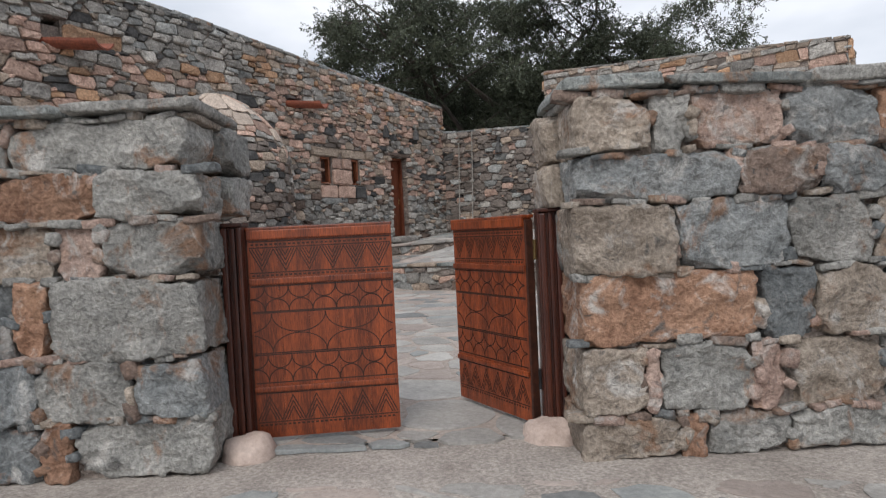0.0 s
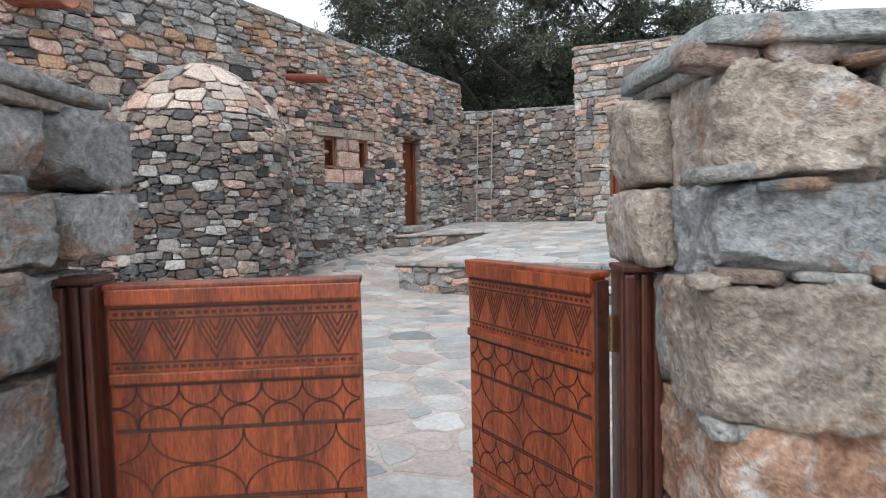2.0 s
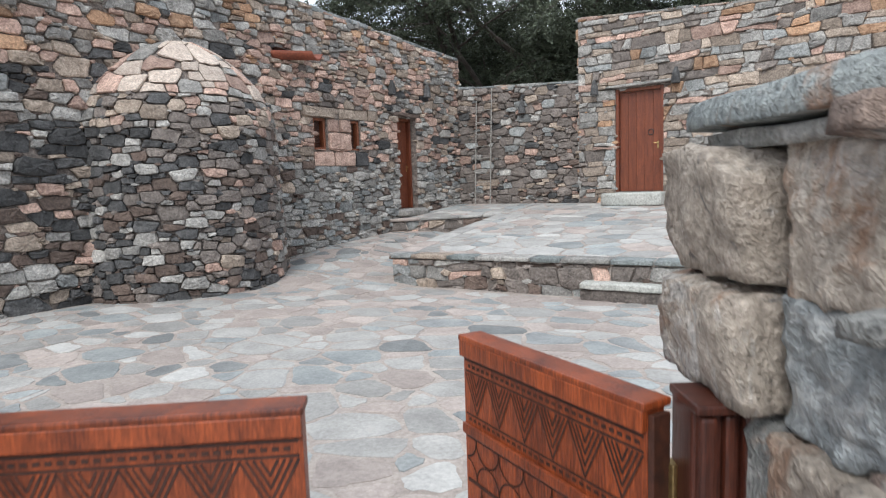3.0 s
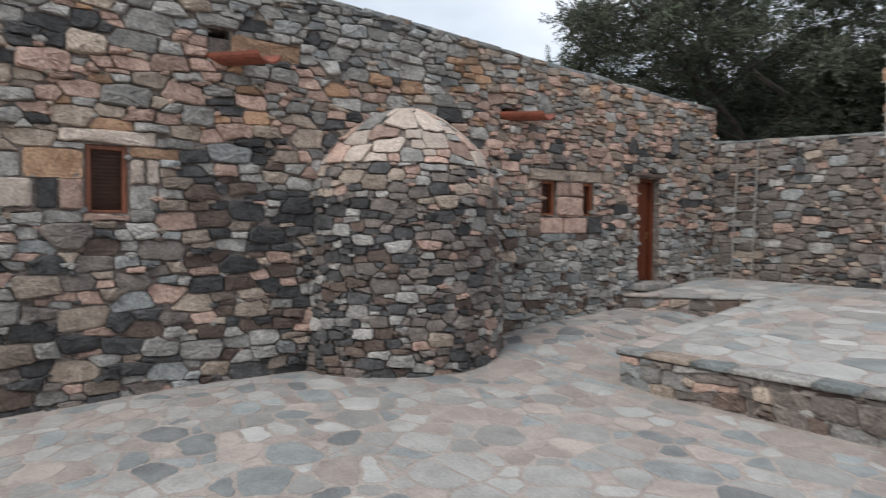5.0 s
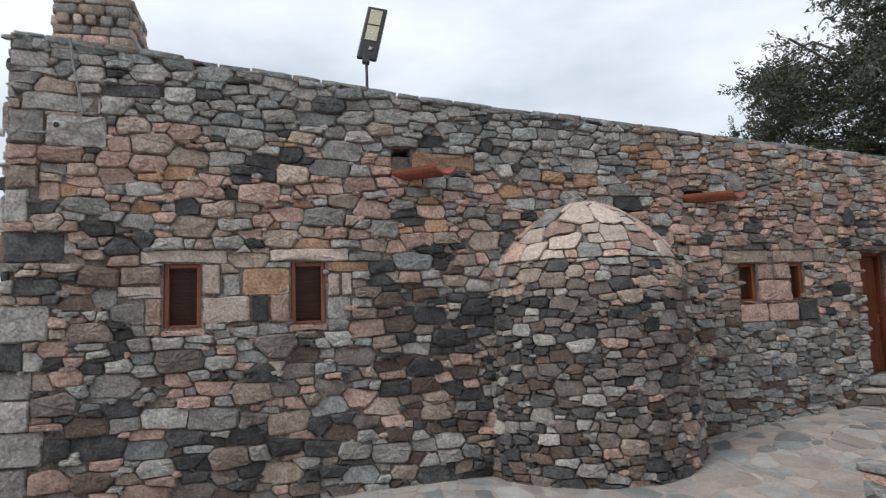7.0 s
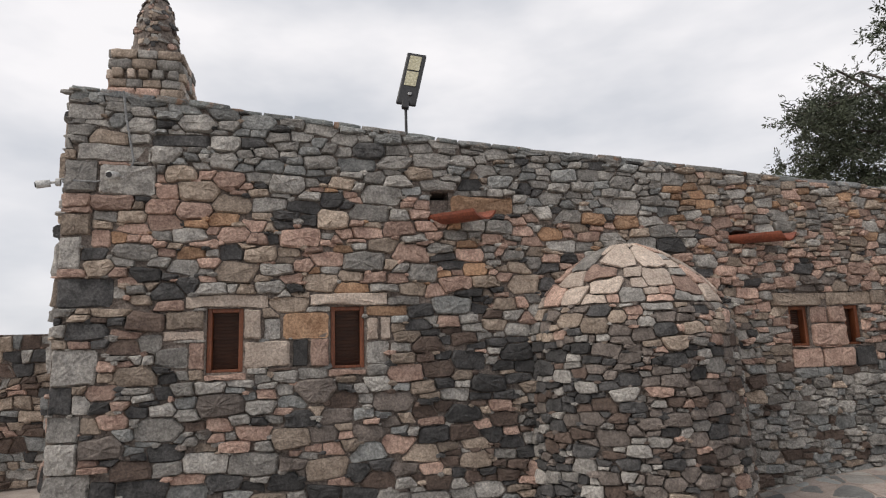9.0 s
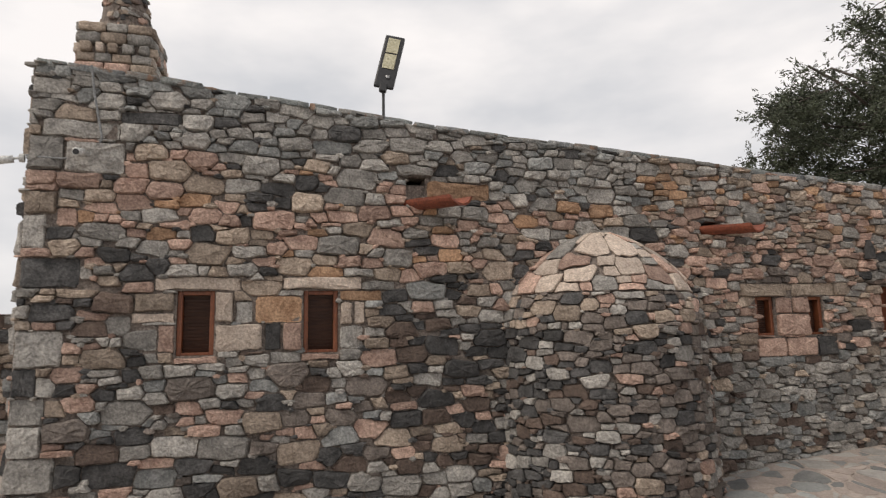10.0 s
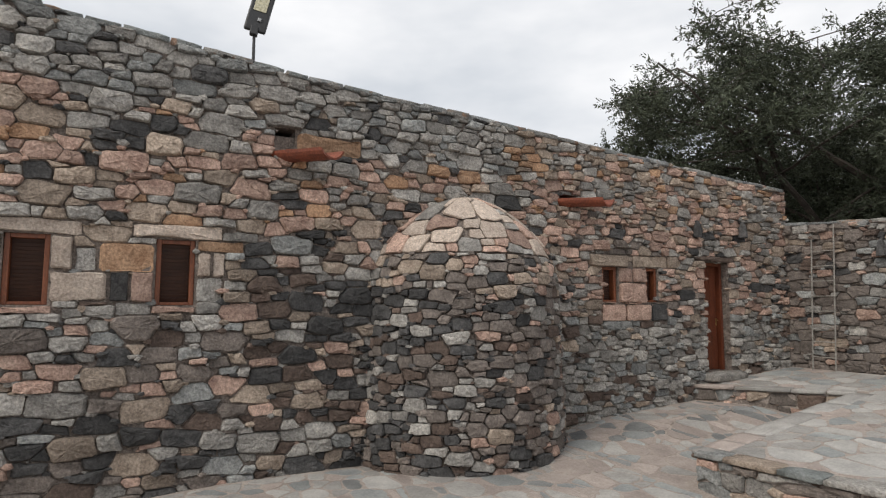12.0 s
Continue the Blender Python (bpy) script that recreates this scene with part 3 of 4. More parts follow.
# stones built round the windows
blocks += [(6.06, 2.48, 6.27, 2.86, "w"), (6.06, 2.13, 6.62, 2.46, "w"), (6.52, 2.48, 7.10, 2.80, "o"), (6.86, 2.12, 7.10, 2.46, "p"), (6.64, 2.13, 6.84, 2.46, "d"),
           (6.29, 2.48, 6.50, 2.74, "g"), (7.56, 2.74, 8.10, 2.87, "o"), (7.56, 2.44, 7.72, 2.72, "w"), (7.74, 2.44, 7.88, 2.72, "w"), (7.56, 2.13, 7.86, 2.42, "g"), (5.42, 2.13, 5.61, 2.46, "p"),
           (5.12, 2.49, 5.60, 2.60, "w"), (5.15, 2.62, 5.60, 2.84, "t"), (5.60, 2.0, 6.10, 2.075, "p"), (7.08, 2.0, 7.56, 2.075, "p"),
           (14.17, 2.50, 14.46, 2.75, "p"), (14.47, 2.50, 14.77, 2.75, "p"), (14.17, 2.17, 14.77, 2.49, "p"), (13.78, 1.86, 14.3, 2.14, "p"), (14.31, 1.86, 14.86, 2.14, "p"), (14.88, 1.85, 15.25, 2.15, "d"),
           (13.5, 2.46, 13.8, 2.60, "p"), (16.0, 2.93, 17.0, 3.02, "n")]
blocks += [(8.72, 4.10, 9.6, 4.34, "o"), (4.32, 4.28, 4.98, 4.66, "g"), (3.93, 4.30, 4.30, 4.72, "g"), (4.05, 4.70, 4.9, 4.92, "g"), (3.93, 2.9, 4.55, 3.26, "d"), (4.9, 4.92, 5.6, 5.08, "d")]
# corner stones of the wall's end
z = 0.0
while z < 5.3:
    hgt = rng.uniform(0.2, 0.42)
    w = rng.choice((0.25, 0.35, 0.42, 0.5))
    if not (2.75 < z + hgt and z < 3.3) and not (4.1 < z + hgt and z < 4.95):
        blocks.append((3.92, z, 3.92 + w, min(z + hgt, 5.45), rng.choice("ggbgtg") if z > 2.4 else rng.choice("ggtbdg")))
    z += hgt + 0.01
holes = WIN + [LDOOR] + SPH + [b[:4] for b in blocks]
left_outline = [(3.92, -0.45), (18.55, -0.45), (18.55, 5.7), (3.92, 5.7)]
polys = packed(left_outline, rng, holes, 1.0, lambda u, v: 0.78 if u > 12.6 else (1.08 if u < 9 else 0.88), 1.95)
trimmed = []
for p in polys:
    c = sum(q[0] for q in p) / len(p)
    sl = (top_at(LPROF, c + 0.1) - top_at(LPROF, c - 0.1)) / 0.2
    p = clip(p, c, top_at(LPROF, c) + 0.02, -sl, 1)
    if len(p) > 2 and area(p) > 0.0018:
        trimmed.append(p)
polys = [p for p in trimmed if not (10.1 < sum(q[0] for q in p) / len(p) < 12.35 and sum(q[1] for q in p) / len(p) < 3.1)]
for a, b, c, d, k in blocks:
    jit = lambda: rng.uniform(-0.012, 0.012)
    poly = [(a + 0.004, b + jit()), ((a + c) / 2, b + jit()), (c - 0.004, b + jit()), (c - 0.004, d + jit()), ((a + c) / 2, d + jit()), (a + 0.004, d + jit())]
    v, f = stone(poly, LW, rng, gap=0.006, proud=0.045, back=-0.12, round_=0.10, inner=0.9)
    cc = sum((Vector(p) for p in v), Vector()) / len(v)
    ob_from("dressed_stone", [Vector(p) - cc for p in v], f, STONE[k], wall_left).location = cc
rubble(wall_left, polys, LW, left_pick, rng, single=lambda u, v: u < 9.3 and v > 1.1, limit=270)
cap_course(wall_left, LW, LPROF, 3.92, 18.5, rng, 0.5, 0.075, 0.05, 0.5)

# the end face and the far sides of that house
LEND = flat_wall((-12.6, 3.92), (-1, 0), (0, -1))
EPROF = [(0.05, 5.6), (5.0, 5.6)]
wall_end = core("wall_house_end", LEND, EPROF, -0.4, [], 0.5, "end of the rubble house wall")
rubble(wall_end, courses([(0.02, -0.3), (5, -0.3), (5, 5.6), (0.02, 5.6)], 0.5, 0.28, rng), LEND, lambda u, v: rng.choice("ggbtdpg"), rng)
for nm, o, du, nr, ln in (("wall_house_rear", (-17.5, 3.9), (0, 1), (-1, 0), 14.6), ("wall_house_north", (-12.7, 18.5), (-1, 0), (0, 1), 4.8)):
    core(nm, flat_wall(o, du, nr), [(0, 4.3), (ln, 4.3)], -0.4, [], 0.4, "plain rubble wall closing the house")
rbm = box_bm(4.9, 14.5, 0.2, (-15.1, 11.2, 4.1))
roof = tagged(part("roof", rbm, MORTAR, None), "flat earthen roof behind the parapet", "roof", kind="structure")

# ---- rounded niche bulging from the wall, with a pale half dome ----
NC, NW, NP, NZ = 11.24, 1.53, 1.22, 3.72


def niche(s, v, d):
    if v < 2.3:
        k = 1 - 0.025 * v
    else:
        k = (1 - 0.0575) * max(0.0, 1 - ((v - 2.3) / (NZ - 2.3)) ** 2.1) ** 0.68
    a = s * math.pi
    return (-12.6 - 0.12 + (NP * k + 0.1 + d) * math.sin(a), NC - (NW * k + d) * math.cos(a), v)


V, F = [], []
NA, NV = 24, 30
for i in range(NV + 1):
    v = -0.3 + (NZ - 0.02 + 0.3) * i / NV
    V += [niche(j / NA, v, -0.03) for j in range(NA + 1)]
for i in range(NV):
    for j in range(NA):
        a = i * (NA + 1) + j
        F.append((a, a + 1, a + NA + 2, a + NA + 1))
wall_niche = tagged(ob_from("wall_niche", V, F, MORTAR), "rounded prayer niche bulging from the wall, pale stone half dome", "niche", kind="structure")
rng = random.Random(5)
NS = 4.2
npl = lambda u, v, d: niche(u / NS, v, d)
polys = packed([(0.05, -0.3), (NS - 0.05, -0.3), (NS - 0.05, 2.78), (0.05, 2.78)], rng, (), 0.72, None, 1.7)
# below 2.3 m the picks are darker where u < 1.6
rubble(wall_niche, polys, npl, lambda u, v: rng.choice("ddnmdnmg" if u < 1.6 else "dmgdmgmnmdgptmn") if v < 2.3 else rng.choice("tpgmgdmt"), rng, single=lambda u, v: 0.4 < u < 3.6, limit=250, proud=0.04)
dome = packed([(0.12, 2.79), (NS - 0.12, 2.79), (NS - 0.12, 3.68), (0.12, 3.68)], rng, (), 1.3, lambda u, v: 0.75 + 0.8 * (v - 2.78), 1.6)
for poly in dome:
    r = stone(poly, npl, rng, gap=0.008, proud=0.028, back=-0.06, round_=0.12, inner=0.9)
    if r:
        cc = sum((Vector(p) for p in r[0]), Vector()) / len(r[0])
        ob_from("dome_stone", [Vector(p) - cc for p in r[0]], r[1], STONE[rng.choice("wpwgwpwwp")], wall_niche, "pale pinkish flat stone").location = cc

# ---- back wall ----
BW = flat_wall((-12.6, 18.5), (1, 0), (0, -1))
BPROF = [(0.0, 3.72), (3.3, 3.5)]
wall_back = core("wall_back", BW, BPROF, 0.3, [], 0.5, "lower rubble wall at the end of the yard")
rng = random.Random(8)
rubble(wall_back, packed([(0.02, 0.5), (3.3, 0.5), (3.3, 3.5), (0.02, 3.72)], rng, (), 0.85, None, 1.9), BW, lambda u, v: rng.choice("mmmgmnmtmdmpmb"), rng, single=lambda u, v: True, limit=250)
cap_course(wall_back, BW, BPROF, 0.0, 3.25, rng, 0.5, 0.06, 0.03, 0.5)

# ---- house on the terrace ----
HW = flat_wall((-9.35, 18.35), (1, 0), (0, -1))
HPROF = [(0.0, 4.76), (6.25, 4.27)]
HDOOR = (0.80, 1.17, 1.77, 3.24)
wall_house = core("wall_terrace_house", HW, HPROF, 0.3, [HDOOR], 0.5, "coursed rubble front of the terrace house")
rng = random.Random(9)
lint = (0.62, 3.26, 1.98, 3.33)
polys = courses([(0.0, 0.5), (6.25, 0.5), (6.25, 4.27), (0.0, 4.76)], 0.40, 0.165, rng, [HDOOR, lint], wave=0.35)
rubble(wall_house, polys, HW, lambda u, v: rng.choice("ggttpptggmtbogm"), rng, single=lambda u, v: u < 4.5, limit=290, proud=0.035)
cap_course(wall_house, HW, HPROF, 0.0, 6.25, rng, 0.4, 0.05, 0.02, 0.5, "tgpg")
rock_block("lintel_slab", 1.36, 0.16, 0.06, pose(-9.35 + 1.3, 18.32, 3.295), STONE["g"], wall_house, rng, 0.004, 3)
for nm, o, du, nr, ln in (("wall_house_west", (-9.35, 18.35), (0, 1), (-1, 0), 5.0), ("wall_house_east", (-3.1, 18.35), (0, 1), (1, 0), 5.0)):
    pl = flat_wall(o, du, nr)
    pz = 4.76 if o[0] < -5 else 4.27
    ww = core(nm, pl, [(0.05, pz), (ln, pz)], 0.3, [], 0.45, "rubble side wall of the terrace house")
    rubble(ww, courses([(0.02, 0.5), (ln, 0.5), (ln, pz), (0.02, pz)], 0.5, 0.24, rng), pl, lambda u, v: rng.choice("ggttpbgo"), rng)


def wooden_door(name, place, hole, inset, label, ring=False, boards=5):
    u0, v0, u1, v1 = hole
    org = Vector(place((u0 + u1) / 2, v0, -inset))
    ex = (Vector(place(1, 0, 0)) - Vector(place(0, 0, 0))).normalized()
    ey = (Vector(place(0, 0, -1)) - Vector(place(0, 0, 0))).normalized()
    if ex.cross(ey).z < 0:
        ex = -ex
    m = Matrix((ex, ey, Vector((0, 0, 1)))).transposed().to_4x4()
    m.translation = org
    d = empty(name, m, label, "door", kind="structure")
    w, h = u1 - u0, v1 - v0
    for sx in (-1, 1):
        part("door_jamb", box_bm(0.06, 0.14, h, (sx * (w / 2 - 0.03), -0.02, 0), 0.008), DOORWOOD, d)
    part("door_head", box_bm(w - 0.124, 0.14, 0.06, (0, -0.02, h - 0.062), 0.008), FRAMEWOOD, d)
    bw = (w - 0.13) / boards
    for i in range(boards):
        part("board", box_bm(bw - 0.003, 0.04, h - 0.075, (-(w - 0.13) / 2 + bw * (i + 0.5), 0.02, 0.006), 0.004), DOORWOOD, d)
    part("door_handle", tube_bm([(w * 0.36, -0.05, h * 0.46), (w * 0.29, -0.055, h * 0.465)], 0.012), BRASS, d, "small brass lever handle")
    part("keyhole_plate", box_bm(0.035, 0.008, 0.14, (w * 0.36, -0.004, h * 0.41), 0.003), BRASS, d)
    if ring:
        pts = [(w * 0.22 + 0.055 * math.cos(a), -0.022, h * 0.57 + 0.055 * math.sin(a)) for a in [k * math.pi / 8 for k in range(17)]]
        part("ring_pull", tube_bm(pts, 0.009, 6), BLACK, d, "black iron ring")
    return d


wooden_door("door_1", LW, LDOOR, 0.24, "narrow red-brown plank door set deep in the rubble wall", boards=3)
wooden_door("door_2", HW, HDOOR, 0.10, "plain brown plank door with an iron ring pull", ring=True, boards=5)

for i, h in enumerate(WIN):
    u0, v0, u1, v1 = h
    wn_ = empty("window_%d" % (i + 1), pose(-12.6 - 0.10, (u0 + u1) / 2, v0, 0, 0, 90), "small deep window with brown wooden frame and slatted shutter", "window", "wall windows", "structure")
    w, hh = u1 - u0, v1 - v0
    fm = FRAMEWOOD
    for sx in (-1, 1):
        part("window_frame", box_bm(0.055, 0.12, hh, (sx * (w / 2 - 0.03), 0, 0), 0.008), fm, wn_)
    part("frame_head", box_bm(w - 0.118, 0.12, 0.05, (0, 0, hh - 0.052), 0.006), fm, wn_)
    part("window_sill", box_bm(w - 0.118, 0.13, 0.035, (0, 0, 0.002), 0.006), fm, wn_)
    n = 16
    for k in range(n):
        sl = box_bm(w - 0.125, 0.012, (hh - 0.1) / n * 1.15, (0, 0, 0), 0.002)
        bmesh.ops.rotate(sl, cent=(0, 0, 0), matrix=Matrix.Rotation(radians(22), 3, "X"), verts=sl.verts)
        bmesh.ops.translate(sl, vec=(0, 0.055, 0.045 + (hh - 0.1) * k / n), verts=sl.verts)
        part("slat", sl, SHUTTER, wn_)
    part("back_board", box_bm(w + 0.06, 0.02, hh + 0.06, (0, 0.13, -0.03)), SHUTTER, wn_)

# ---- wooden rain spouts ----
# near-black panel inside each hole, its depth of shade put into the colour
for a, b, c, d in SPH:
    part("spout_recess", box_bm(0.06, c - a + 0.08, d - b + 0.08, (-12.98, (a + c) / 2, b - 0.04)), VOID, wall_left, "near-black panel for the shade inside the spout hole")

for (u, v), h, ln, turn in zip(SPOUT, SPH, (0.95, 0.88), (128, 128)):
    sp = empty("rain_spout", pose(-12.70, u + 0.0, v - 0.04, 3, 0, turn), "rust-red hollowed log spout jutting from the wall", "rain spout", "roof spouts")
    bm = bmesh.new()
    sec = 10
    for R, flip in ((0.15, False), (0.12, True)):
        rows_ = []
        for q in range(9):
            y = -0.3 + (ln + 0.3) * q / 8
            row = []
            for k in range(sec + 1):
                a = math.pi + math.pi * k / sec
                end = 0.14 * (1 - (k / sec)) if q == 8 else 0
                row.append(bm.verts.new((R * math.cos(a), -(y - end) , R * 0.85 * math.sin(a) + 0.05 + 0.004 * math.sin(q * 2.1 + k))))
            rows_.append(row)
        for r0, r1 in zip(rows_, rows_[1:]):
            for k in range(sec):
                bm.faces.new((r0[k], r0[k + 1], r1[k + 1], r1[k]))
        if not flip:
            first = rows_
    for rows2 in (rows_,):
        for q in range(8):
            for k in (0, sec):
                bm.faces.new((first[q][k], first[q + 1][k], rows2[q + 1][k], rows2[q][k]))
        for k in range(sec):
            bm.faces.new((first[8][k], first[8][k + 1], rows2[8][k + 1], rows2[8][k]))
    bmesh.ops.recalc_face_normals(bm, faces=bm.faces[:])
    part("trough", bm, SPOUTWOOD, sp)

# ---- terrace ----
rng = random.Random(21)
BACKY = 18.42
t_out = [P0, P1, P2, (-0.5, BACKY), (-12.56, BACKY), QL, QR]
V = [(x, y, terrace_z(x, y) - 0.003) for x, y in t_out] + [(x, y, -0.3) for x, y in t_out]
n = len(t_out)
F = [tuple(range(n))] + [(i, i + n, (i + 1) % n + n, (i + 1) % n) for i in range(n)]
terrace = tagged(ob_from("floor_terrace", V, F, JOINT), "raised terrace paved with pale irregular flagstones", "terrace", kind="structure")
for i, (a, b) in enumerate(((P0, P1), (P1, P2), (QR, P0), (QL, QR))):
    a, b = Vector(a), Vector(b)
    d = (b - a).normalized()
    nr = Vector((d.y, -d.x))
    pl = flat_wall(a, d, nr)
    L = (b - a).length
    za, zb = terrace_z(*a) - 0.05, terrace_z(*b) - 0.05
    polys = courses([(0, -0.08), (L, -0.08), (L, zb), (0, za)], 0.36, 0.19, rng)
    rubble(terrace, polys, pl, lambda u, v: rng.choice("mtmgnmbpmn"), rng, single=lambda u, v: i != 1, limit=110, back=-0.05, proud=0.04, name="riser_stone")
    u = 0.0
    while u < L - 0.1:
        w = min(rng.uniform(0.35, 0.9), L - u)
        c = a + d * (u + w / 2) - nr * 0.09
        rz = math.degrees(math.atan2(d.y, d.x))
        slope = math.degrees(math.atan2(terrace_z(*(a + d)) - terrace_z(*a), 1))
        rock_block("edge_slab", w - 0.012, 0.32, 0.065, pose(c.x, c.y, terrace_z(c.x, c.y) - 0.018, 0, -slope, rz), (STONE[rng.choice("ssgbstp")] if i < 2 else FLAG[rng.choice("gwpg")]), terrace, rng, 0.005, 3)
        u += w
# flags of the terrace
tz = lambda u, v, d: (u, v, terrace_z(u, v) + d)
tp = cells([(-9.75, 12.95), (-0.5, 13.9), (-0.5, BACKY - 0.05), (-10.3, BACKY - 0.05), (-10.25, 16.6)], 0.46, 0.36, rng, flat=0.6)
tp += cells([(-12.5, 16.15), (-10.3, 16.95), (-10.3, BACKY - 0.05), (-12.5, BACKY - 0.05)], 0.46, 0.36, rng, flat=0.6)
fl = lambda u, v: rng.choice("gggbwwpgbpgw")
rubble(terrace, tp, tz, fl, rng, FLAG, lambda u, v: u < -5 and v < 16.8, 260, "flagstone", "far_flagstones", gap=0.018, proud=0.0045, back=-0.02, round_=0.2, inner=0.93)
# front steps of the terrace
for k, (x0, x1, zz) in enumerate(((-6.92, -5.95, 0.215), (-5.94, -4.9, 0.215), (-4.89, -3.6, 0.215), (-3.59, -2.2, 0.215))):
    y0 = 12.76 + (x0 + 6.92) * 0.11
    st = rock_block("step_slab", x1 - x0, 0.46, 0.085, pose((x0 + x1) / 2, y0 + 0.27, zz - 0.035, 0, 0, 6.3), CEMENT, terrace, rng, 0.006, 5, "pale worn step slab")
    rock_block("step_base", x1 - x0, 0.40, 0.22, pose((x0 + x1) / 2, y0 + 0.28, 0.05, 0, 0, 6.3), STONE["m"] if k % 2 == 0 else STONE["t"], terrace, rng, 0.008, 4)
rock_block("door_step", 1.2, 0.5, 0.26, pose(-8.08, 18.1, 1.03), CEMENT, terrace, rng, 0.008, 5, "rough cement sill step under the door")
rock_block("door_step", 0.85, 0.32, 0.16, pose(-12.5, 16.52, 0.845, 0, 0, 90), STONE["g"], terrace, rng, 0.008, 4, "rough cement sill step under the door")

# sunken wooden frame lying on the terrace near the house
tf = empty("floor_frame", pose(-5.9, 17.5, terrace_z(0, 17.5) + 0.004, 5.1, 0, 0), "low weathered rectangular kerb frame lying on the terrace", "floor frame")
for at, sz in (((0, -0.3, 0), (1.9, 0.09, 0.06)), ((0, 0.3, 0), (1.9, 0.09, 0.06)), ((-0.9, 0, 0.001), (0.09, 0.5, 0.055)), ((0.9, 0, 0.001), (0.09, 0.5, 0.055))):
    part("kerb_bar", box_bm(*sz, at, 0.008), CEMENT, tf)

# ---- yard paving ----
rng = random.Random(31)
xs = np.linspace(-24, 4, 70)
ylow = lambda x: max(-3.0, 6.62 + 0.732 * (x + 4.62))
V = [(x, y, yard_z(x, y) - 0.002) for k in range(50) for x in xs for y in (ylow(x) + (17.2 - ylow(x)) * k / 49,)]
F = [(j * 70 + i, j * 70 + i + 1, (j + 1) * 70 + i + 1, (j + 1) * 70 + i) for j in range(49) for i in range(69)]
floor = tagged(ob_from("floor_yard", V, F, JOINT, smooth=True), "yard paved with flat grey, blue and pink flagstones", "floor", kind="structure")
yz = lambda u, v, d: (u, v, yard_z(u, v) + d)
fl2 = lambda u, v: rng.choice("ggbbgwppgppgdbgp")
yp = cells([(-12.5, 3.4), (-6.5, 5.2), (-3.2, 7.5), (0.5, 10.5), (0.5, 13.7), (-9.7, 12.55), (-12.5, 12.4)], 0.42, 0.30, rng, flat=0.6)
rubble(floor, yp, yz, fl2, rng, FLAG, lambda u, v: -11.5 < u < -4 and v > 7, 290, "flagstone", "far_flagstones", gap=0.02, proud=0.0035, back=-0.015, round_=0.22, inner=0.93)
yp = cells([(-12.5, 12.45), (-9.85, 12.6), (-10.4, 16.6), (-12.5, 15.8)], 0.42, 0.28, rng, flat=0.6)
rubble(floor, yp, yz, lambda u, v: rng.choice("pgpdgpdb"), rng, FLAG, None, 0, "flagstone", "ramp_flagstones", gap=0.02, proud=0.0035, back=-0.015, round_=0.22, inner=0.93)
yp = cells([(-24, -2.5), (-12.6, -2.5), (-12.6, 3.3), (-24, 3.3)], 0.5, 0.36, rng, flat=0.6)
rubble(ground, yp, lambda u, v, d: (u, v, d - 0.26), fl2, rng, FLAG, None, 0, "flagstone", "side_flagstones", gap=0.02, proud=0.006, back=-0.05)
# worn slabs let into the earth before the gate
yp = cells([(-6.2, 4.3), (-3.6, 4.3), (-0.2, 6.6), (-0.9, 8.2), (-4.0, 6.45), (-5.6, 5.4)], 0.42, 0.30, rng, flat=0.6)
yp = [p for p in yp if rng.random() < 0.82]
rubble(ground, yp, lambda u, v, d: (u, v, d - 0.013), lambda u, v: rng.choice("gpgpgbgd"), rng, FLAG, lambda u, v: True, 80, "flagstone", "more_flagstones", gap=0.03, proud=0.006, back=-0.05, inner=0.9, round_=0.28)

# ---- boundary wall beyond the house ----
FW = flat_wall((-20.2, 6.5), (0.22, -0.975), (0.975, 0.22))
wall_far = core("wall_boundary", FW, [(0, 2.85), (14, 2.85)], -0.3, [], 0.4, "boundary wall of brown rubble beyond the house")
rng = random.Random(41)
rubble(wall_far, courses([(0, -0.2), (14, -0.2), (14, 2.85), (0, 2.85)], 0.36, 0.2, rng), FW, lambda u, v: rng.choice("nntpgdbt"), rng)

# ---- gate walls of large blocks ----
GU, GN = (0.807, 0.591), (0.591, -0.807)
rng = random.Random(51)


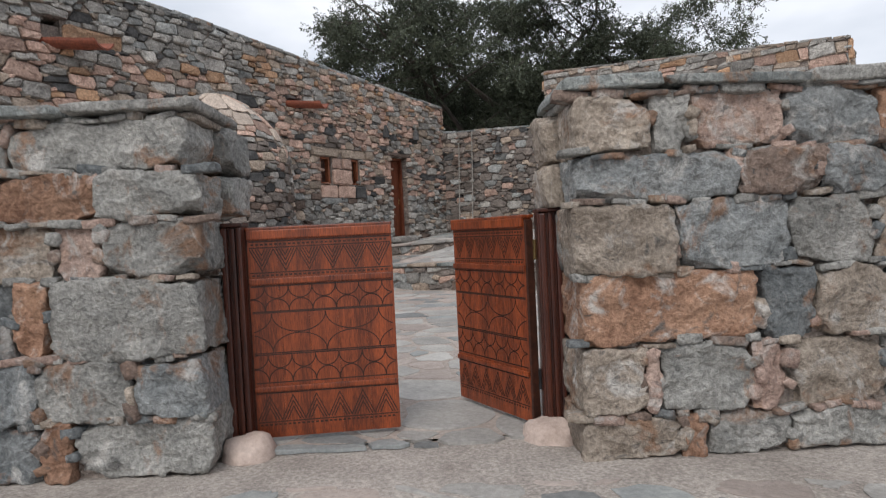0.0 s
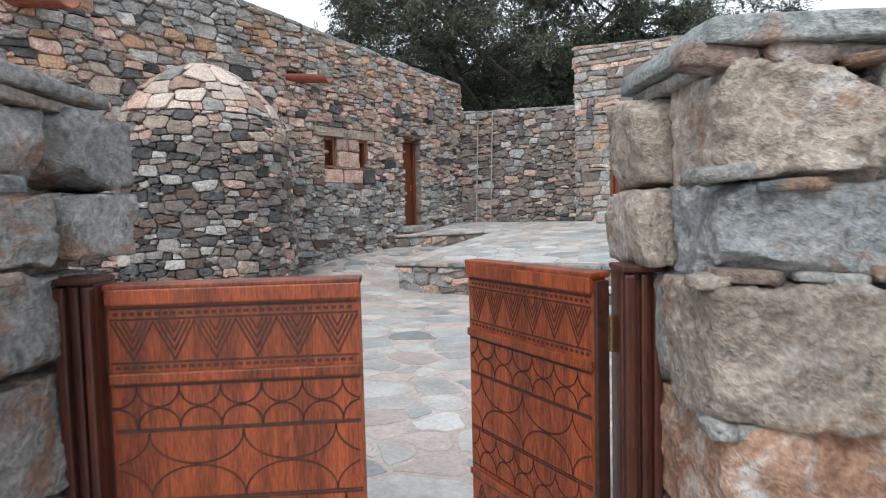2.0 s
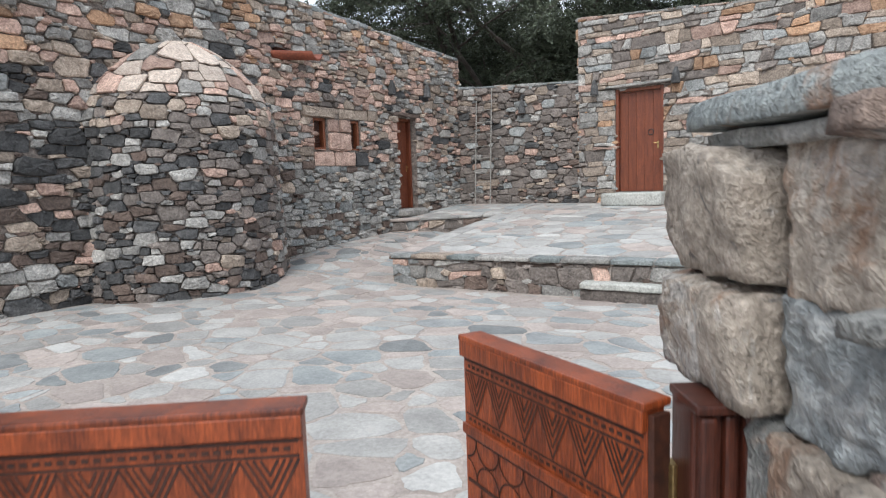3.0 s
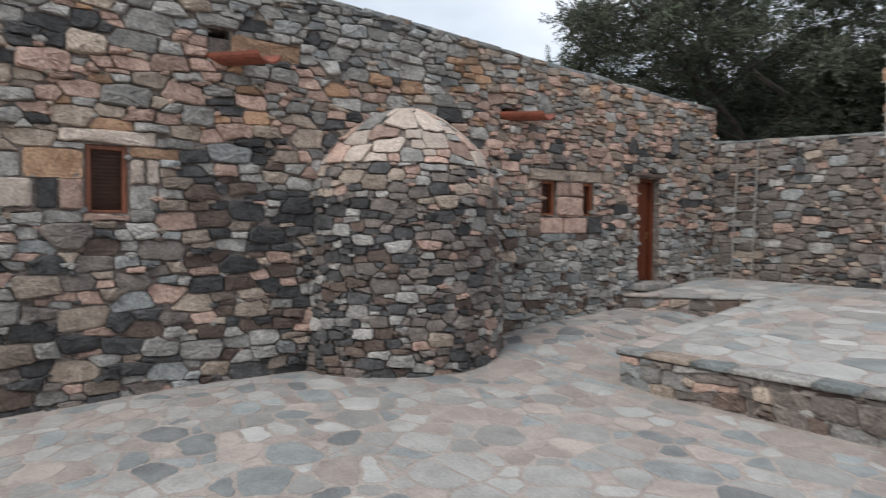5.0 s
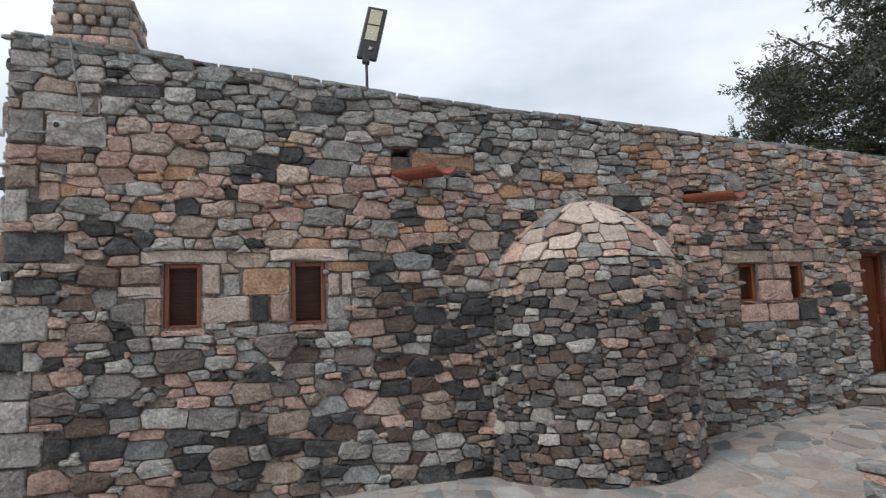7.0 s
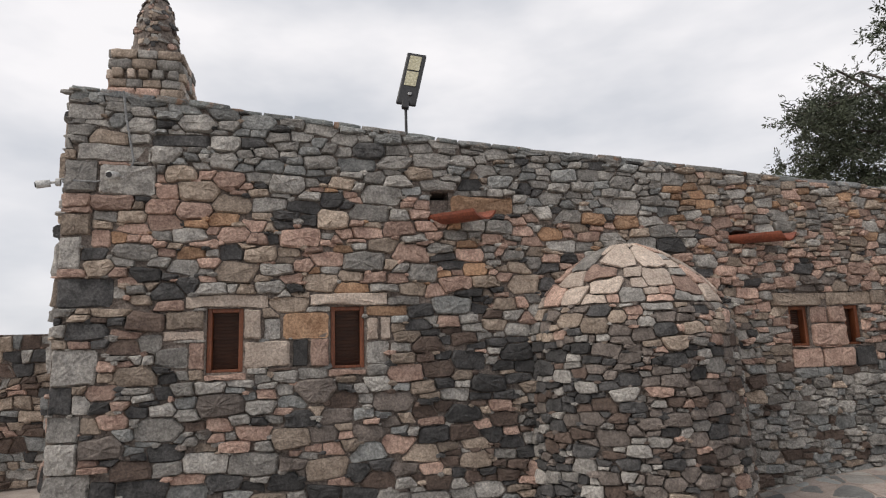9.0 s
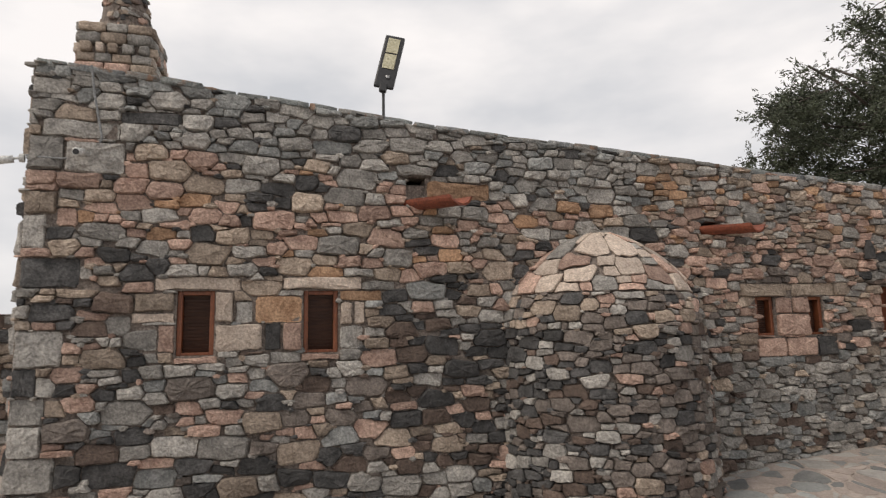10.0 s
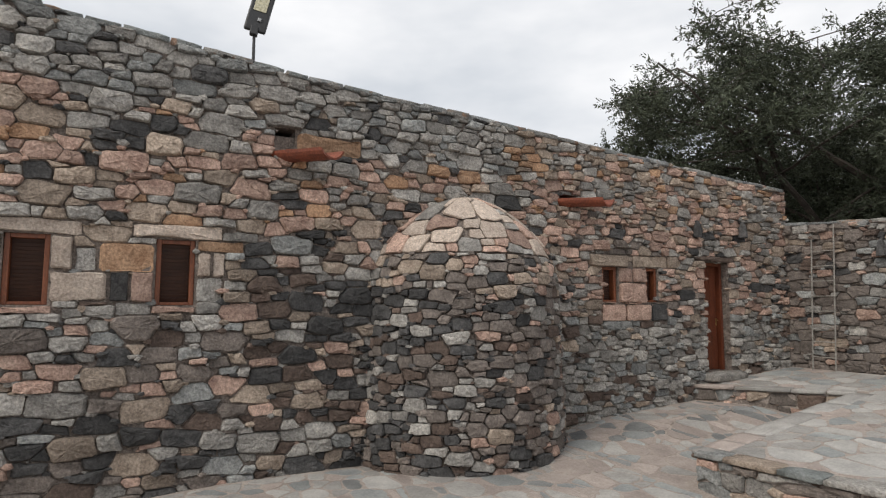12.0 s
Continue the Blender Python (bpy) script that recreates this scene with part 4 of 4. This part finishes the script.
def gate_wall(name, origin, sign, courses, length, label):
    """Courses from the ground: height, then (width, colour) of the blocks from the gate outwards."""
    gm = Matrix(((GU[0] * sign, -GN[0], 0, 0), (GU[1] * sign, -GN[1], 0, 0), (0, 0, 1, 0), (0, 0, 0, 1)))
    pl = flat_wall(origin, (GU[0] * sign, GU[1] * sign), GN)
    total = sum(c[0] for c in courses)
    w = core(name, pl, [(0.10, total - 0.06), (length, total - 0.06)], -0.3, [], 0.50, label, GATEMORTAR, front=-0.055)
    rz = math.degrees(math.atan2(GU[1], GU[0]))
    z = -0.02
    for ci, (h, items) in enumerate(courses):
        u, i = rng.uniform(-0.02, 0.03), 0
        while u < length:
            bw, k = items[i] if i < len(items) else (rng.uniform(0.2, 0.5), rng.choice("ggtpbdg"))
            hh = h * rng.uniform(0.9, 1.03)
            high = z > 1.05
            dep = 0.57 if i == 0 and ci % 2 == 0 and not high else 0.30
            jitter = rng.uniform(-0.015, 0.02)
            c = pl(u + bw / 2, z + h / 2 + rng.uniform(-0.006, 0.006), jitter - dep / 2)
            rock_block("block", bw - 0.006, dep, hh, pose(*c, 0, rng.uniform(-1.6, 1.6), rz), BLOCK[k], w, rng, 0.014, 24 if u < 1.7 else 8)
            if i == 0 and high:
                # the upper jamb stones reach out over the wooden post
                c = pl(0.135, z + h / 2, -0.30 - 0.165)
                rock_block("block", 0.38, 0.33, hh, pose(*c, 0, rng.uniform(-2, 2), rz), BLOCK["t" if sign > 0 else "g"], w, rng, 0.013, 10)
            elif i == 0 and dep < 0.5:
                c = pl(u + bw / 2 * 0.8, z + h / 2, -0.26 - 0.155)
                rock_block("block", bw * 0.8 - 0.02, 0.29, hh, pose(*c, 0, 0, rz), BLOCK[rng.choice("gtg")], w, rng, 0.011, 6)
            for _ in range(rng.choice((1, 2, 3))):
                c = pl(u + bw, z + h * rng.uniform(0.1, 0.9), -0.028)
                rock_block("chink_stone", rng.uniform(0.035, 0.085), 0.08, rng.uniform(0.03, 0.10), pose(*c, 0, rng.uniform(-40, 40), rz), BLOCK[rng.choice("tpgnd")], w, rng, 0.006, 2)
            q = u
            while q < u + bw:
                cw = rng.uniform(0.05, 0.16)
                if rng.random() < 0.8:
                    c = pl(q, z + h + rng.uniform(-0.012, 0.012), -0.032)
                    rock_block("chink_stone", cw, 0.08, rng.uniform(0.018, 0.05), pose(*c, 0, rng.uniform(-8, 8), rz), BLOCK[rng.choice("tpgngd")], w, rng, 0.005, 2)
                q += cw
            u += bw
            i += 1
        z += h
    # thin levelling stones and slate caps
    u = 0.0
    while u < length:
        cw = rng.uniform(0.1, 0.3)
        rock_block("levelling_stone", cw, 0.5, 0.035, pose(*pl(u + cw / 2, z + 0.0, -0.27), 0, rng.uniform(-2, 2), rz), BLOCK[rng.choice("tgdg")], w, rng, 0.005, 3)
        u += cw
    u = -0.03
    first = True
    while u < length:
        cw = rng.uniform(0.28, 0.62)
        rock_block("cap_slab", cw - 0.014, 0.60, rng.uniform(0.04, 0.07), pose(*pl(u + cw / 2, z + 0.042 + rng.uniform(-0.006, 0.012), -0.262 + rng.uniform(-0.02, 0.03)), 0, rng.uniform(-1.5, 1.5), rz), BLOCK["s" if rng.random() < 0.8 else "g"], w, rng, 0.005, 5)
        u += cw
    return w


gate_wall("wall_gate_west", (-5.157, 5.889), -1, [
    (0.26, [(0.60, "g"), (0.13, "o"), (0.34, "d"), (0.4, "d")]),
    (0.27, [(0.32, "b"), (0.40, "g"), (0.36, "d"), (0.3, "d")]),
    (0.34, [(0.67, "g"), (0.15, "o"), (0.22, "d"), (0.4, "d")]),
    (0.25, [(0.42, "g"), (0.2, "p"), (0.42, "t")]),
    (0.21, [(0.44, "g"), (0.45, "o"), (0.3, "t")]),
    (0.22, [(0.76, "g"), (0.3, "g"), (0.4, "t")])], 5.0, "gate wall of big grey granite blocks with slate caps")
gate_wall("wall_gate_east", (-3.83, 6.74), 1, [
    (0.19, [(0.43, "t"), (0.11, "o"), (0.36, "g"), (0.5, "g"), (0.3, "d")]),
    (0.30, [(0.27, "t"), (0.06, "p"), (0.40, "g"), (0.16, "p"), (0.42, "t"), (0.3, "g")]),
    (0.30, [(0.76, "o"), (0.24, "d"), (0.30, "t"), (0.3, "d")]),
    (0.30, [(0.43, "t"), (0.48, "b"), (0.36, "g"), (0.3, "t")]),
    (0.20, [(0.68, "b"), (0.36, "n"), (0.32, "b"), (0.2, "p")]),
    (0.25, [(0.33, "t"), (0.17, "g"), (0.40, "p"), (0.40, "b"), (0.3, "o")])], 5.0, "gate wall of big pink and blue-grey blocks with slate caps")


# ---- carved wooden gate ----
def ribbon(bm, pts, wd, y):
    """A carved line in the plane of the leaf."""
    for (x0, z0), (x1, z1) in zip(pts, pts[1:]):
        dx, dz = x1 - x0, z1 - z0
        L = math.hypot(dx, dz) or 1
        nx, nz = -dz / L * wd / 2, dx / L * wd / 2
        ex, ez = dx / L * wd * 0.3, dz / L * wd * 0.3
        q = [(x0 + nx - ex, z0 + nz - ez), (x0 - nx - ex, z0 - nz - ez), (x1 - nx + ex, z1 - nz + ez), (x1 + nx + ex, z1 + nz + ez)]
        a = [bm.verts.new((x, y, z)) for x, z in q]
        bm.faces.new(a)


def arc(cx, cz, r, rz, a0, a1, n=10):
    return [(cx + r * math.cos(a0 + (a1 - a0) * k / n), cz + rz * math.sin(a0 + (a1 - a0) * k / n)) for k in range(n + 1)]


def gate_leaf(name, hinge, tip, label, height=1.01, base=0.025):
    hinge, tip = Vector(hinge), Vector(tip)
    d = tip - hinge
    W, H = d.length, height
    rz = math.degrees(math.atan2(d.y, d.x))
    lf = empty(name, pose(hinge.x, hinge.y, base, 0, 0, rz), label, "gate", "gate leaves")
    side = -1 if Vector((d.y, -d.x)).dot(Vector(GN)) > 0 else 1
    fy = side * 0.022
    nb = 5
    for i in range(nb):
        part("board", box_bm(W / nb - 0.0003, 0.044, H, (W / nb * (i + 0.5), 0, 0), 0.0008), WOOD, lf)
    for f0, f1, th in ((0.0, 0.045, 0.016), (0.232, 0.262, 0.012), (0.752, 0.778, 0.012)):
        part("rail", box_bm(W, th, (f1 - f0) * H, (W / 2, fy + side * th / 2, H * (1 - f1)), 0.005), WOOD, lf)
    part("top_moulding", box_bm(W + 0.01, 0.075, 0.018, (W / 2, 0, H - 0.004), 0.006), WOOD, lf)
    y = fy + side * 0.0016

    def line(f):
        bm = bmesh.new()
        ribbon(bm, [(0.01, H * (1 - f)), (W - 0.01, H * (1 - f))], 0.006, y)
        part("carved_line", bm, GROOVE, lf)
    for f in (0.055, 0.085, 0.205, 0.27, 0.392, 0.398, 0.592, 0.60, 0.735, 0.785, 0.925):
        line(f)
    for f in (0.07, 0.218, 0.938):
        bm = bmesh.new()
        k = 0.02
        while k < W - 0.02:
            ribbon(bm, [(k, H * (1 - f)), (k + 0.008, H * (1 - f))], 0.009, y)
            k += 0.022
        part("dotted_border", bm, GROOVE, lf)
    for f0, f1, cnt in ((0.092, 0.198, 6), (0.80, 0.915, 6)):
        bm = bmesh.new()
        w = (W - 0.02) / cnt
        za, zb = H * (1 - f0), H * (1 - f1)
        for i in range(cnt):
            c = 0.01 + w * (i + 0.5)
            if f0 < 0.5:
                for k in (1.0, 0.76, 0.52, 0.28):
                    ribbon(bm, [(c - w / 2 * k, za), (c, za + (zb - za) * k), (c + w / 2 * k, za)], 0.0055, y)
            else:
                for k in (1.0, 0.76, 0.52):
                    ribbon(bm, [(c - w / 2 * k, zb), (c, zb + (za - zb) * k), (c + w / 2 * k, zb)], 0.0055, y)
        part("chevron_band", bm, GROOVE, lf)
    for f0, f1, period, first in ((0.275, 0.388, 0.163, 0.02), (0.405, 0.588, 0.372, -0.046), (0.605, 0.73, 0.163, 0.02)):
        bm = bmesh.new()
        w = W * period
        za, zb = H * (1 - f0), H * (1 - f1)
        hh = (za - zb) * 0.5
        for i in range(-1, int(1 / period) + 2):
            cx = W * first + w * i
            for cz, a0, a1 in ((za, math.pi, 2 * math.pi), (zb, 0, math.pi)):
                pts = [p for p in arc(cx, cz, w / 2, hh * 0.97, a0, a1, 18) if 0.004 < p[0] < W - 0.004]
                if len(pts) > 1:
                    ribbon(bm, pts, 0.0055, y)
        part("star_band", bm, GROOVE, lf)
    # dark strip colours in the shade of the gap between leaf and post
    part("hinge_stile", box_bm(0.014, 0.046, H - 0.01, (-0.0078, 0, 0.0), 0.003), GROOVE, lf, "dark strip for the shade in the hinge gap")
    for hz in (0.16, 0.80):
        part("hinge", box_bm(0.03, 0.03, 0.10, (-0.012, -fy * 1.5, hz), 0.004), BRASS if hz > 0.5 else BLACK, lf, "worn metal hinge")
    return lf


gate_leaf("gate_leaf", (-5.29, 6.235), (-4.767, 6.69), "carved red-brown wooden gate leaf with star and chevron bands")
gate_leaf("gate_leaf", (-4.195, 7.045), (-4.787, 7.305), "carved red-brown wooden gate leaf swung open inwards")
for nm, at, sg in (("west", (-5.335, 6.11), 1), ("east", (-4.028, 7.062), -1)):
    rz = math.degrees(math.atan2(GU[1], GU[0]))
    gp = empty("gate_post", pose(at[0] + GU[0] * 0.055 * sg, at[1] + GU[1] * 0.055 * sg, 0.0, 0, 0, rz), "dark red moulded wooden gate post against the stone jamb", "gate post", "gate posts")
    part("post_body", box_bm(0.105, 0.10, 1.06, (0, 0.06, 0.0), 0.008), DARKWOOD, gp)
    part("moulding", box_bm(0.030, 0.03, 1.05, (-0.032, 0.0, 0.0), 0.008), DARKWOOD, gp)
    part("moulding", box_bm(0.022, 0.022, 1.05, (0.008, 0.002, 0.0), 0.007), DARKWOOD, gp)
    part("moulding", box_bm(0.024, 0.03, 1.05, (0.040, 0.0, 0.0), 0.008), DARKWOOD, gp)
    part("post_top", box_bm(0.115, 0.13, 0.018, (0, 0.045, 1.055), 0.005), DARKWOOD, gp)
    bm = bmesh.new()
    bmesh.ops.create_icosphere(bm, subdivisions=3, radius=1)
    for v in bm.verts:
        v.co = Vector((v.co.x * 0.14, v.co.y * 0.12, max(-0.2, v.co.z) * 0.10)) * (1 + 0.25 * noise.noise(v.co * 1.6 + Vector((sg * 3, 0, 0))))
    lump = tagged(part("plaster_lump", bm, PLASTER, None, smooth=True), "rounded lump of pink plaster at the foot of the gate post", "plaster lump", "post footings")
    lump.location = (at[0] + GU[0] * 0.10 * sg + GN[0] * 0.06, at[1] + GU[1] * 0.10 * sg + GN[1] * 0.06, -0.01)

# ---- small minaret on the roof corner ----
rng = random.Random(61)
mn = empty("roof_pinnacle", pose(-13.05, 4.78, 5.58), "small stone pinnacle with rounded top on the roof corner", "pinnacle")
mn.matrix_world = mn.matrix_world @ Matrix.Diagonal((0.86, 0.86, 1.0, 1.0))
part("core_block", box_bm(0.88, 0.88, 0.62), MORTAR, mn)
for face in range(4):
    rot = Matrix.Rotation(face * math.pi / 2, 4, "Z")
    z = 0.0
    for hgt, cnt in ((0.12, 3), (0.12, 4), (0.13, 5), (0.15, 3), (0.12, 3)):
        e = [-0.49] + [(-0.49 + 0.98 * (i + rng.uniform(-0.2, 0.2)) / cnt) for i in range(1, cnt)] + [0.49]
        out = 0.06 if hgt == 0.13 else 0.0
        for a, b in zip(e, e[1:]):
            rock_block("stone", (b - a) * (0.7 if hgt == 0.13 else 1) - 0.01, 0.16, hgt - 0.01, rot @ pose((a + b) / 2, -0.44 - out * 0.5, z + hgt / 2), STONE[rng.choice("gttwgp")], mn, rng, 0.008, 3)
        z += hgt
V, F = [], []
for i in range(13):
    v = i / 12
    r = 0.335 * (1 - v ** 2.6) ** 0.55 * (1 - 0.12 * v) + 0.01
    V += [(r * math.cos(k * math.pi / 8), r * math.sin(k * math.pi / 8), 0.62 + 1.05 * v) for k in range(16)]
for i in range(12):
    for k in range(16):
        F.append((i * 16 + k, i * 16 + (k + 1) % 16, (i + 1) * 16 + (k + 1) % 16, (i + 1) * 16 + k))
ob_from("dome_core", V, F, MORTAR, mn)


def pin_place(u, v, d):
    t = max(0.0, min(0.995, (v - 0.62) / 1.05))
    r = 0.335 * (1 - t ** 2.6) ** 0.55 * (1 - 0.12 * t) + 0.015 + d
    a = u / 2.1 * 2 * math.pi
    return mn.matrix_world @ Vector((r * math.cos(a), r * math.sin(a), v))


rubble(mn, cells([(0, 0.62), (2.1, 0.62), (2.1, 1.6), (0, 1.6)], 0.17, 0.095, rng), lambda u, v, d: mn.matrix_world.inverted() @ pin_place(u, v, d), lambda u, v: rng.choice("gtpdtng"), rng, single=lambda u, v: True, gap=0.006, proud=0.02, back=-0.03)

# ---- solar lamp on the parapet ----
lp = empty("solar_street_lamp", pose(-12.82, 8.17, 5.1, 0, 0, 80), "black solar flood lamp on a short pole above the wall", "street lamp")
part("pole", tube_bm([(0, 0, 0), (0, 0, 0.52), (0.0, -0.02, 0.66)], [0.02, 0.02, 0.024]), BLACK, lp)
tilt = Matrix.Rotation(radians(-10), 4, "X") @ Matrix.Rotation(radians(12), 4, "Y")
hd = part("lamp_head", box_bm(0.285, 0.06, 0.86, (0, 0, 0), 0.022), BLACK, lp)
hd.matrix_basis = pose(0, -0.02, 0.62) @ tilt
for k in range(2):
    part("led_panel", box_bm(0.17, 0.012, 0.24, (0, -0.034, 0.30 + 0.265 * k), 0.004), LEDPANEL, hd, "yellowish led panel")
part("sensor", box_bm(0.05, 0.03, 0.05, (0.03, -0.035, 0.14), 0.008), METAL, hd, "grey motion sensor")
part("bracket", box_bm(0.10, 0.08, 0.12, (0, 0.0, -0.06), 0.01), BLACK, hd)


# ---- small cameras and cables on the wall's end ----
def wall_camera(at, rz, group):
    c = empty("security_camera", pose(*at, 0, 0, rz), "small weathered white wall camera on its bracket", "camera", group)
    part("base", tube_bm([(0, 0.05, 0), (0, 0.0, 0)], 0.05, 10), WHITEP, c)
    part("arm", tube_bm([(0, 0.0, 0), (0, -0.07, -0.015)], 0.016, 8), WHITEP, c)
    part("body", tube_bm([(0, -0.06, -0.02), (0.01, -0.2, -0.05)], [0.045, 0.05], 12), WHITEP, c, smooth=True)
    part("lens", tube_bm([(0.01, -0.198, -0.05), (0.012, -0.215, -0.053)], 0.034, 12), BLACK, c)


wall_camera((-12.53, 4.57, 4.52), 70, "wall cameras")
wall_camera((-12.62, 3.83, 4.44), 10, "wall cameras")
cb = bmesh.new()
tube_bm([(-12.50, 4.57, 5.60), (-12.53, 4.60, 5.3), (-12.53, 4.66, 5.0), (-12.53, 4.72, 4.7), (-12.53, 4.66, 4.55), (-12.53, 4.58, 4.50)], 0.014, 6, cb)
tube_bm([(-12.53, 4.54, 4.48), (-12.53, 4.3, 4.43), (-12.53, 4.05, 4.44), (-12.54, 3.92, 4.46)], 0.012, 6, cb)
tagged(part("cable", cb, CABLE, None), "grey conduit cable running down the wall", "cable")

# ---- ladder of metal rods against the back wall ----
ld = empty("ladder", pose(-11.75, 18.38, 0.93), "thin pale metal ladder leaning on the back wall", "ladder")
for sx, top in ((-0.21, 2.45), (0.21, 2.7)):
    part("rail", tube_bm([(sx, -0.16, 0), (sx * 1.02, 0.03 - 0.02, top)], 0.0135, 6), LADDERM, ld)
for k in range(8):
    z = 0.25 + 0.28 * k
    y = -0.16 + 0.065 * z
    part("rung", tube_bm([(-0.21, y, z), (0.21, y, z)], 0.010, 6), LADDERM, ld)

# ---- wall lanterns and a plant stand ----
for at, rz in (((-8.95, 18.24, 3.17), 0), ((-7.32, 18.24, 3.22), 0), ((-10.75, 18.42, 2.98), 0), ((-12.5, 15.95, 3.35), 90), ((-12.5, 17.15, 3.40), 90)):
    ln = empty("wall_lantern", pose(*at, 0, 0, rz), "dark weathered wall lantern", "wall lantern", "wall lanterns")
    part("body", tube_bm([(0, -0.02, 0), (0, -0.02, 0.16), (0, -0.02, 0.24), (0, -0.02, 0.30)], [0.09, 0.075, 0.05, 0.02], 8), STONE["d"], ln)
    part("bracket", box_bm(0.05, 0.14, 0.035, (0, 0.05, 0.27), 0.005), BLACK, ln)
st = empty("wire_stand", pose(-6.72, 18.05, terrace_z(0, 18.05)), "small rusty wire rack beside the house wall", "wire rack")
for sx in (-0.16, 0.16):
    for sy in (-0.1, 0.1):
        part("leg", tube_bm([(sx, sy, 0), (sx, sy, 0.78)], 0.011, 6), BLACK, st)
for z in (0.2, 0.45, 0.72):
    for sy in (-0.1, 0.1):
        part("bar", tube_bm([(-0.16, sy, z), (0.16, sy, z)], 0.009, 6), BLACK, st)


# ---- acacia trees ----
def tree(at, height, spread, seed, label, dens=1.0, lean=(0, 0), droop=0.25, top=None):
    r = random.Random(seed)
    t = empty("acacia_tree", pose(*at), label, "tree", "yard trees")
    bm = bmesh.new()
    tips = []

    def grow(p, d, L, rad, depth):
        pts, rr = [p.copy()], [rad]
        steps = 4
        for i in range(steps):
            d = (d + Vector((r.uniform(-0.28, 0.28), r.uniform(-0.28, 0.28), r.uniform(-0.15, 0.18)))).normalized()
            if top and (p + d * (L / steps)).z > top(at[0] + p.x, at[1] + p.y):
                d = Vector((d.x, d.y, -0.25 * abs(d.z))).normalized()
            if top and (p + d * (L / steps)).z > top(at[0] + p.x + d.x * L / steps, at[1] + p.y + d.y * L / steps) + 0.35:
                break
            p = p + d * (L / steps)
            pts.append(p.copy())
            rr.append(rad * (1 - 0.4 * (i + 1) / steps))
        if len(pts) < 2:
            return
        tube_bm(pts, rr, 6 if depth < 2 else 4, bm)
        if depth >= 2:
            tips.extend([(q, d.copy()) for q in pts[1:]])
        if depth < 4:
            for k in range(r.choice((3, 3, 4)) if depth < 3 else 3):
                s = pts[min(r.choice((2, 3, 4)), len(pts) - 1)]
                a = r.uniform(0, 2 * math.pi)
                side = Vector((math.cos(a), math.sin(a), r.uniform(-0.15, 0.55) - (droop if depth >= 2 else 0)))
                grow(s, (d * 0.55 + side * 0.9).normalized(), L * r.uniform(0.58, 0.82), rr[-1] * 0.72, depth + 1)
    for k in range(3):
        a = 2 * math.pi * k / 3 + r.uniform(-0.5, 0.5)
        grow(Vector((0, 0, -0.3)), Vector((math.cos(a) * spread * 0.55 + lean[0], math.sin(a) * spread * 0.55 + lean[1], 1)).normalized(), height * 0.42, 0.02 * height, 0)
    part("trunk", bm, BARK, t)
    rs = np.random.RandomState(seed)
    per = int(190 * dens)
    base = np.array([tuple(p) for p, _ in tips])
    base = base[rs.random_sample(len(base)) < 0.85]
    tw = rs.normal(0, 1, (len(base), 7, 3)) * (1, 1, 0.7)
    tw /= np.linalg.norm(tw, axis=2)[:, :, None]
    pick_ = np.arange(per) % 7
    ax = tw[:, pick_, :].reshape(-1, 3)
    num = len(ax)
    # leaflets along short twigs
    c = np.repeat(base, per, 0) + ax * rs.uniform(0.03, 0.62, (num, 1)) + rs.normal(0, 0.035, (num, 3)) - (0, 0, droop * 0.2)
    ax = ax + rs.normal(0, 0.6, (num, 3))
    ax /= np.linalg.norm(ax, axis=1)[:, None]
    sd = np.cross(ax, rs.normal(0, 1, (num, 3)))
    sd /= np.linalg.norm(sd, axis=1)[:, None] + 1e-6
    L, w = rs.uniform(0.03, 0.07, (num, 1)), rs.uniform(0.011, 0.022, (num, 1))
    V = np.stack([c - ax * L, c + sd * w, c + ax * L, c - sd * w], 1).reshape(-1, 3)
    me = bpy.data.meshes.new("crown")
    me.vertices.add(len(V))
    me.vertices.foreach_set("co", V.ravel())
    me.loops.add(num * 4)
    me.loops.foreach_set("vertex_index", np.arange(num * 4))
    me.polygons.add(num)
    me.polygons.foreach_set("loop_start", np.arange(num) * 4)
    me.polygons.foreach_set("loop_total", np.full(num, 4))
    me.materials.append(LEAF)
    me.update(calc_edges=True)
    me.validate()
    cr = new("crown", me)
    cr.parent = t
    cr["label"] = "dusty dark green fine foliage"
    return num


def low_side(x, y):
    """The crowns stand lower towards the house."""
    far = max(0.3, (y - 7.0) / 19.0)
    return 2.2 + far * float(np.interp(-4.6 + (x + 4.6) / far, [-27, -24, -21.4, -19.8, -18.9], [7.9, 9.1, 10.1, 10.7, 16]))


tree((-13.4, 25.0, 0.0), 12.8, 0.6, 4, "large dense acacia with dark drooping foliage behind the wall", 1.05, droop=0.6, top=low_side)
tree((-16.3, 26.0, 0.0), 11.0, 0.66, 6, "large acacia spreading over the yard wall", 1.0, droop=0.4, top=low_side)
tree((-8.5, 27.0, 0.0), 13.0, 0.9, 9, "open acacia with bare dark limbs behind the house", 0.9, lean=(0.1, 0), top=low_side)
